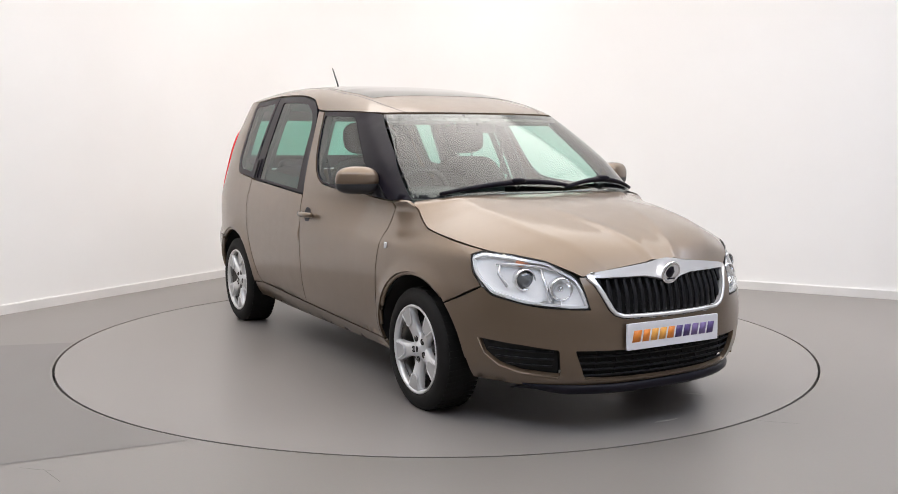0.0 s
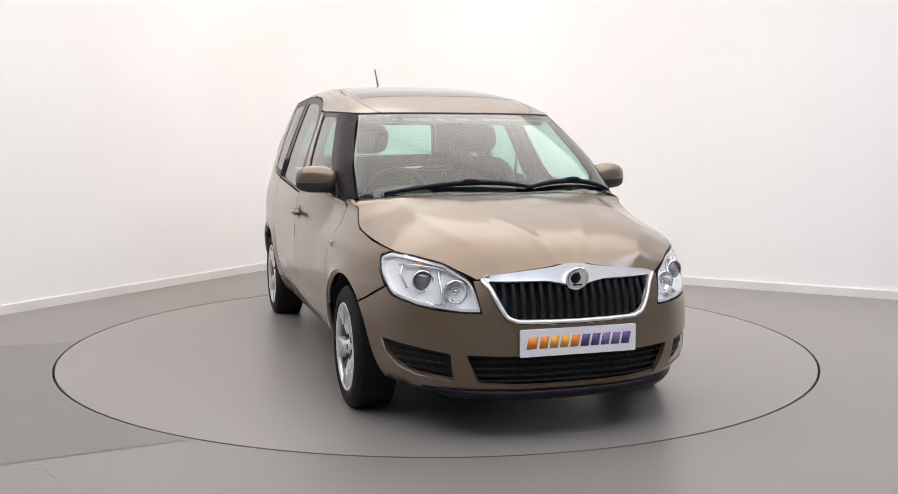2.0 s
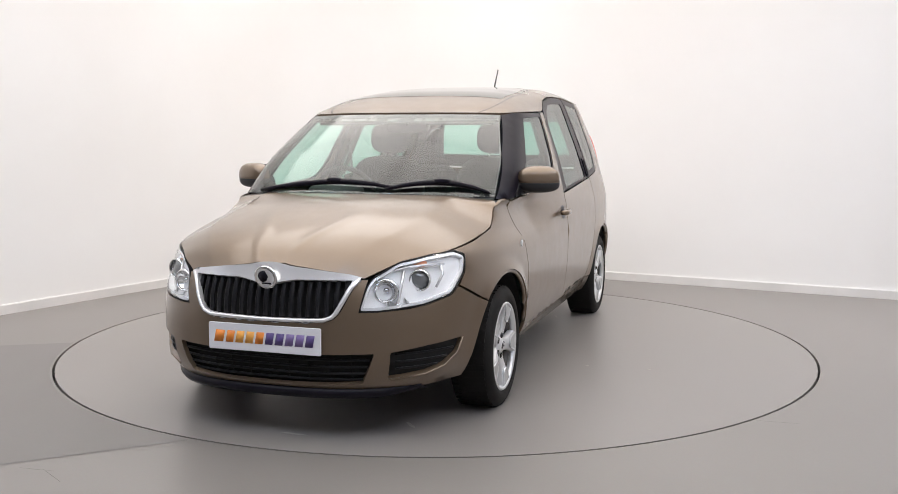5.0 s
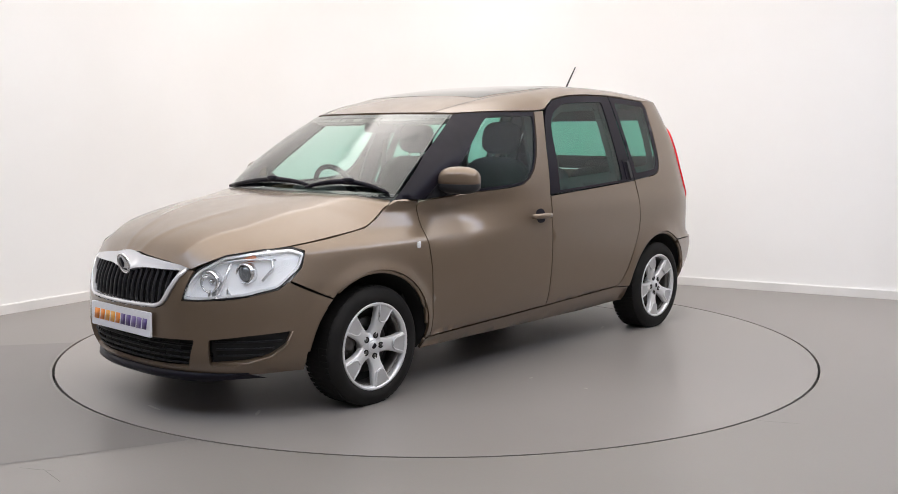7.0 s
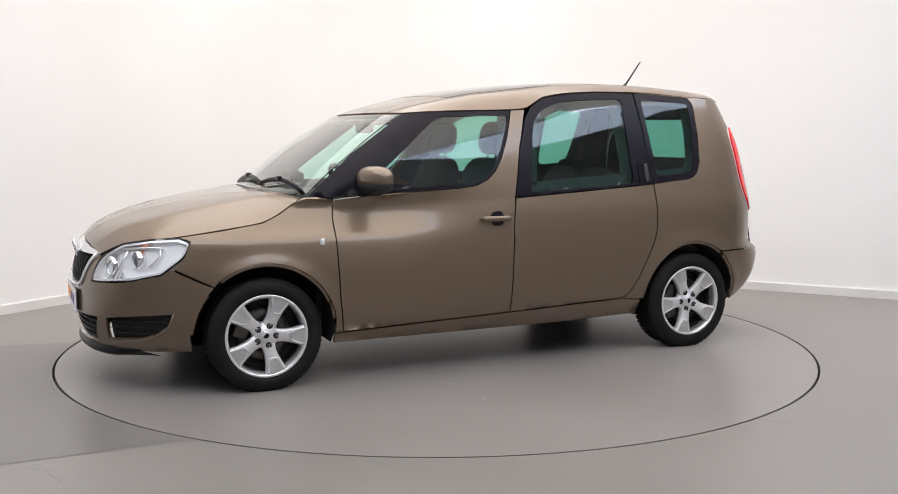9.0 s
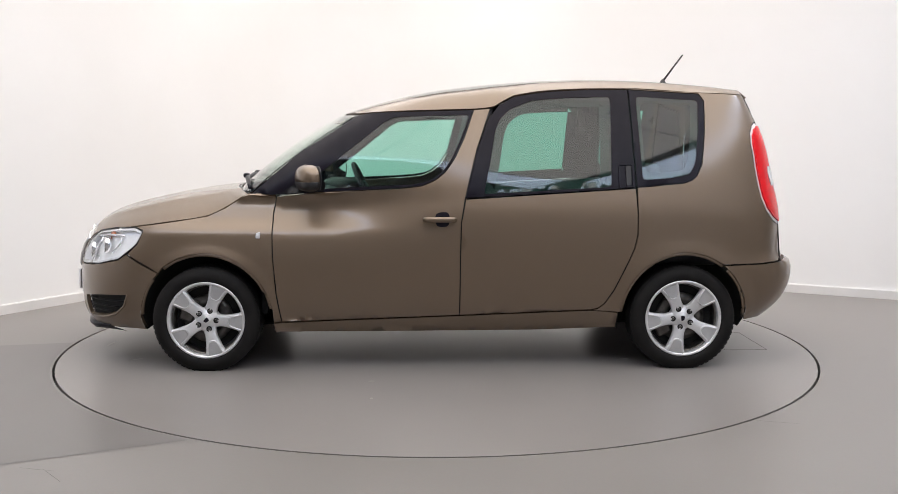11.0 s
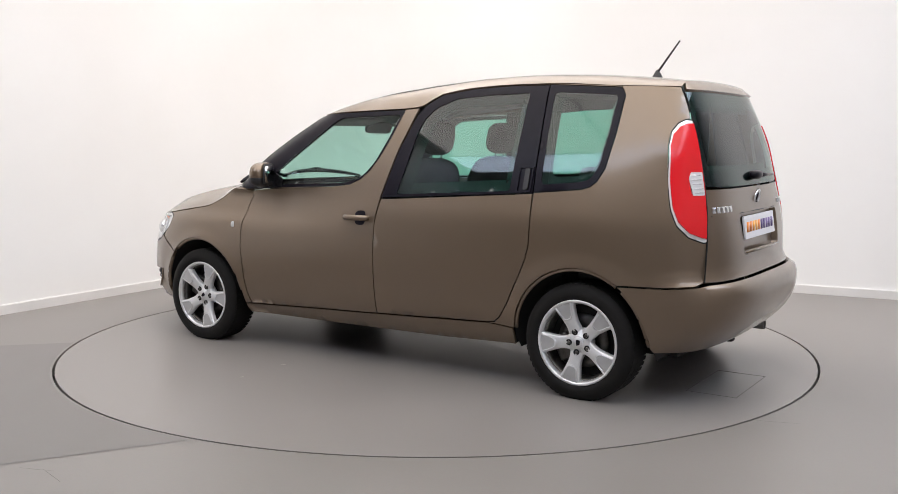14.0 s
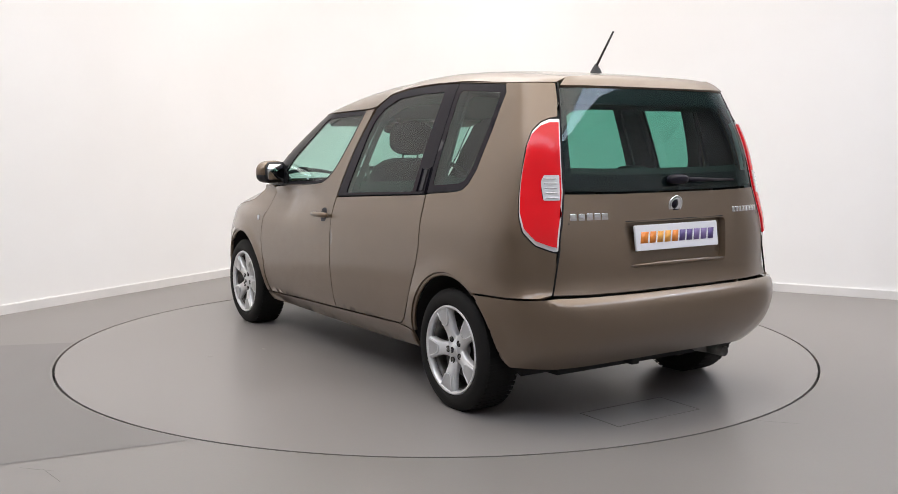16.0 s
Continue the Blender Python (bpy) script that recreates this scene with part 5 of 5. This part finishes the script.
# ---------- cabin ----------


def seat(x, y, z0, wide=0.25, tilt=14, back_h=0.56, rest=True):
    st = empty("seat", car)
    st.matrix_basis = Matrix.Translation((x, y, z0))
    bm = bmesh.new()
    blob(bm, (0.26, wide, 0.10), Matrix.Translation((0.02, 0, 0.0)) @ pose(0, 0, 0, 0, -6, 0), 4)
    part("cushion", bm, CLOTH, st, "charcoal cloth seat cushion")
    bm = bmesh.new()
    blob(bm, (0.085, wide, back_h / 2), Matrix.Translation((-0.26, 0, back_h / 2 + 0.02)) @ pose(0, 0, 0, 0, -tilt, 0), 3.6)
    part("backrest", bm, CLOTH, st, "charcoal cloth backrest")
    if rest:
        bm = bmesh.new()
        blob(bm, (0.055, 0.135, 0.098), Matrix.Translation((-0.35, 0, back_h + 0.13)) @ pose(0, 0, 0, 0, -tilt + 4, 0), 3)
        part("headrest", bm, CLOTH, st, "charcoal cloth headrest")
        for yy in (-0.05, 0.05):
            bm = bmesh.new()
            tube(bm, [(-0.33, yy, back_h - 0.02), (-0.345, yy, back_h + 0.08)], 0.006, 8)
            part("headrest_post", bm, CHROME, st)
    return st


for y in (0.36, -0.36):
    seat(0.16, y, 0.56, 0.25, 14, 0.58)
for y, w in ((0.42, 0.22), (0.0, 0.17), (-0.42, 0.22)):
    seat(-0.86, y, 0.58, w, 16, 0.48, rest=False)
    if abs(y) < 0.1:
        continue
    bm = bmesh.new()
    blob(bm, (0.05, 0.12, 0.055), Matrix.Translation((-1.20, y, 1.07)), 3)
    part("rear_headrest", bm, CLOTH, car, "low charcoal rear headrest")
# dashboard
bm = bmesh.new()
prof = [(0.98, 0.955), (0.86, 0.975), (0.70, 0.965), (0.60, 0.93), (0.56, 0.86), (0.60, 0.72), (0.70, 0.60), (0.98, 0.58)]
rows = [[bm.verts.new((px - 0.08 * (abs(y) / 0.7) ** 2 * (px > 0.75), y, pz)) for px, pz in prof] for y in [-0.70 + 1.4 * i / 16 for i in range(17)]]
for A, B in zip(rows, rows[1:]):
    for k in range(len(prof)):
        bm.faces.new((A[k - 1], A[k], B[k], B[k - 1]))
bm.faces.new(rows[0])
bm.faces.new(rows[-1][::-1])
bmesh.ops.recalc_face_normals(bm, faces=bm.faces)
part("dashboard", bm, DASH, car, "dark grey dashboard")
bm = bmesh.new()
blob(bm, (0.12, 0.16, 0.05), Matrix.Translation((0.66, -0.36, 0.965)), 2.6)
part("instrument_cowl", bm, DASH, car)
# steering wheel on the right-hand side
m = Matrix.Translation((0.50, -0.36, 0.93)) @ pose(0, 0, 0, 0, -66, 0)
bm = bmesh.new()
tube(bm, [m @ Vector((0.185 * math.cos(2 * math.pi * i / 40), 0.185 * math.sin(2 * math.pi * i / 40), 0)) for i in range(40)], 0.0155, 10, close=True)
sw = part("steering_wheel", bm, DASH, car, "black steering wheel on the right-hand side")
bm = bmesh.new()
blob(bm, (0.07, 0.085, 0.03), m, 2.8)
for a in (0, 180, 250):
    tube(bm, [m @ Vector((0.05 * math.sin(radians(a)), 0.05 * math.cos(radians(a)), 0)), m @ Vector((0.18 * math.sin(radians(a)), 0.18 * math.cos(radians(a)), 0))], 0.017, 8)
part("steering_hub", bm, DASH, sw)
# inside mirror and sun visors
bm = bmesh.new()
blob(bm, (0.018, 0.128, 0.036), Matrix.Translation((0.50, 0.02, 1.335)) @ pose(0, 0, 0, 0, -8, 0), 5)
im = part("inside_mirror", bm, DASH, car, "grey interior mirror behind the windscreen")
bm = bmesh.new()
tube(bm, [(0.51, 0.02, 1.345), (0.545, 0.02, 1.395)], 0.010, 8)
part("mirror_stalk", bm, DASH, im)
# trim over the windscreen and the two folded sun visors
header = mirrored([(0.0, 1.404), nose_x(0.50, 1.398), nose_x(0.53, 1.372), (nose_y(0.3, 1.366)[0], 1.366), (0.0, 1.364)])
panel("header_trim", back(nose, 0.022), header, HEADLINE, car, "grey trim over the windscreen", thick=0.012, gap=0.0, h=0.03)
for y in (0.33, -0.33):
    bm = bmesh.new()
    box(bm, (-0.075, -0.20, -0.009), (0.075, 0.20, 0.009), Matrix.Translation((0.445, y, 1.368)) @ pose(0, 0, 0, 0, 14, 0), bevel=0.008)
    part("sun_visor", bm, HEADLINE, car, "grey sun visor folded against the roof")
# trims of the cabin sides and the belts
for s in (1, -1):
    for lp in ([(-0.14, 0.93), (-0.19, 1.21), (-0.27, 1.44), (-0.11, 1.44), (-0.05, 1.2), (-0.02, 1.0)], [(-1.10, 0.98), (-1.06, 1.53), (-0.93, 1.51), (-0.92, 0.98)],
               [(-1.48, 0.98), (-1.48, 1.5), (-1.62, 1.45), (-1.70, 0.98)]):
        bm = bmesh.new()
        sheet(bm, lambda a, b, s=s: Vector((a, s * (wall_y(a, b) - 0.045), b)), lp, h=0.08, thick=0.02)
        part("pillar_trim", bm, DASH, car, "dark grey cabin pillar trim")
    bm = bmesh.new()
    q = [Vector((-0.20, s * 0.66, 1.28)), Vector((-0.14, s * 0.62, 1.10)), Vector((-0.08, s * 0.58, 0.75))]
    for A, B in zip(q, q[1:]):
        d = (B - A).normalized().cross(Vector((0, 1, 0))).normalized() * 0.022
        f = [bm.verts.new(p) for p in (A + d, A - d, B - d, B + d)]
        bm.faces.new(f)
    bmesh.ops.solidify(bm, geom=bm.faces[:], thickness=0.003)
    part("seat_belt", bm, DASH, car, "dark grey seat belt")
bm = bmesh.new()
box(bm, (-1.78, -0.62, 0.55), (-1.20, 0.62, 0.93), bevel=0.03)
part("parcel_shelf", bm, DASH, car, "dark grey load cover behind the rear seats")
# underside clutter: tank and silencer
bm = bmesh.new()
box(bm, (-1.0, -0.50, 0.17), (-0.35, 0.50, 0.24), bevel=0.03)
part("fuel_tank", bm, DARK, car)
bm = bmesh.new()
tube(bm, [(0.9, -0.1, 0.19), (-0.6, -0.12, 0.18), (-1.3, -0.3, 0.22), (-1.78, -0.42, 0.232)], 0.025, 10)
part("exhaust_run", bm, STEEL, car)

# ---------- turntable hatch and floor marks ----------
HATCH = material("hatch_edge_line", (0.16, 0.15, 0.14), 0.6)
bm = bmesh.new()
HX0, HX1, HY0, HY1 = -1.985, -1.73, -0.20, 0.315
for lo, hi in (((HX0, HY0), (HX1, HY0 + 0.005)), ((HX0, HY1), (HX1, HY1 + 0.005)), ((HX0, HY0), (HX0 + 0.004, HY1)), ((HX1, HY0), (HX1 + 0.004, HY1 + 0.005))):
    box(bm, (*lo, -0.002), (*hi, 0.0012))
part("hatch_outline", bm, HATCH, table, "thin outline of a square service hatch", smooth=False)
SCRATCH = material("dark_floor_scratch", (0.13, 0.12, 0.112), 0.6)
for x0, y0, x1, y1, wd in ((1.445, -1.757, 1.63, -1.812, 0.0035), (-1.52, -2.38, -1.40, -2.52, 0.003), (-1.62, -2.36, -1.47, -2.40, 0.003), (2.02, -1.95, 2.12, -1.90, 0.003)):
    d = Vector((x1 - x0, y1 - y0, 0))
    n = Vector((-d.y, d.x, 0)).normalized() * wd
    a = Vector((x0, y0, 0.002))
    bm = bmesh.new()
    bm.faces.new([bm.verts.new(a + q) for q in (-n * 0.2, d * 0.45 - n * 0.6, d - n * 0.2, d + n * 0.2, d * 0.5 + n * 0.5, n * 0.2)])
    tagged(link(bm, "floor_scratch", SCRATCH, smooth=False), "thin dark scratch in the grey floor coat", kind="structure")
CHALK = material("pale_scuff", (0.42, 0.40, 0.38), 0.7)
for mx, my, a, ln in ((1.749, 0.474, 40, 0.05), (0.37, 1.015, 0, 0.018), (0.354, 1.355, 70, 0.014), (-1.058, 0.533, 20, 0.05), (2.027, 0.041, 85, 0.07), (-1.35, -0.75, 30, 0.06)):
    bm = bmesh.new()
    slab(bm, fillet([(-ln, -0.006), (ln * 0.3, -0.009), (ln, 0.002), (ln * 0.4, 0.008), (-ln * 0.7, 0.006)], 0.004), pose(mx, my, 0, 0, 0, a), -0.001, 0.0008)
    part("scuff_mark", bm, CHALK, table, smooth=False)


def motions():
    ox, oy = CAR_AT
    rows_car, rows_table = [], []
    for t, a in TURN:
        c, s = math.cos(radians(a)), math.sin(radians(a))
        rows_car.append((t, pose(c * ox - s * oy, s * ox + c * oy, 0, 0, 0, a)))
        rows_table.append((t, pose(0, 0, 0, 0, 0, a)))
    walk(table, rows_table)
    walk(car, rows_car)


motions()
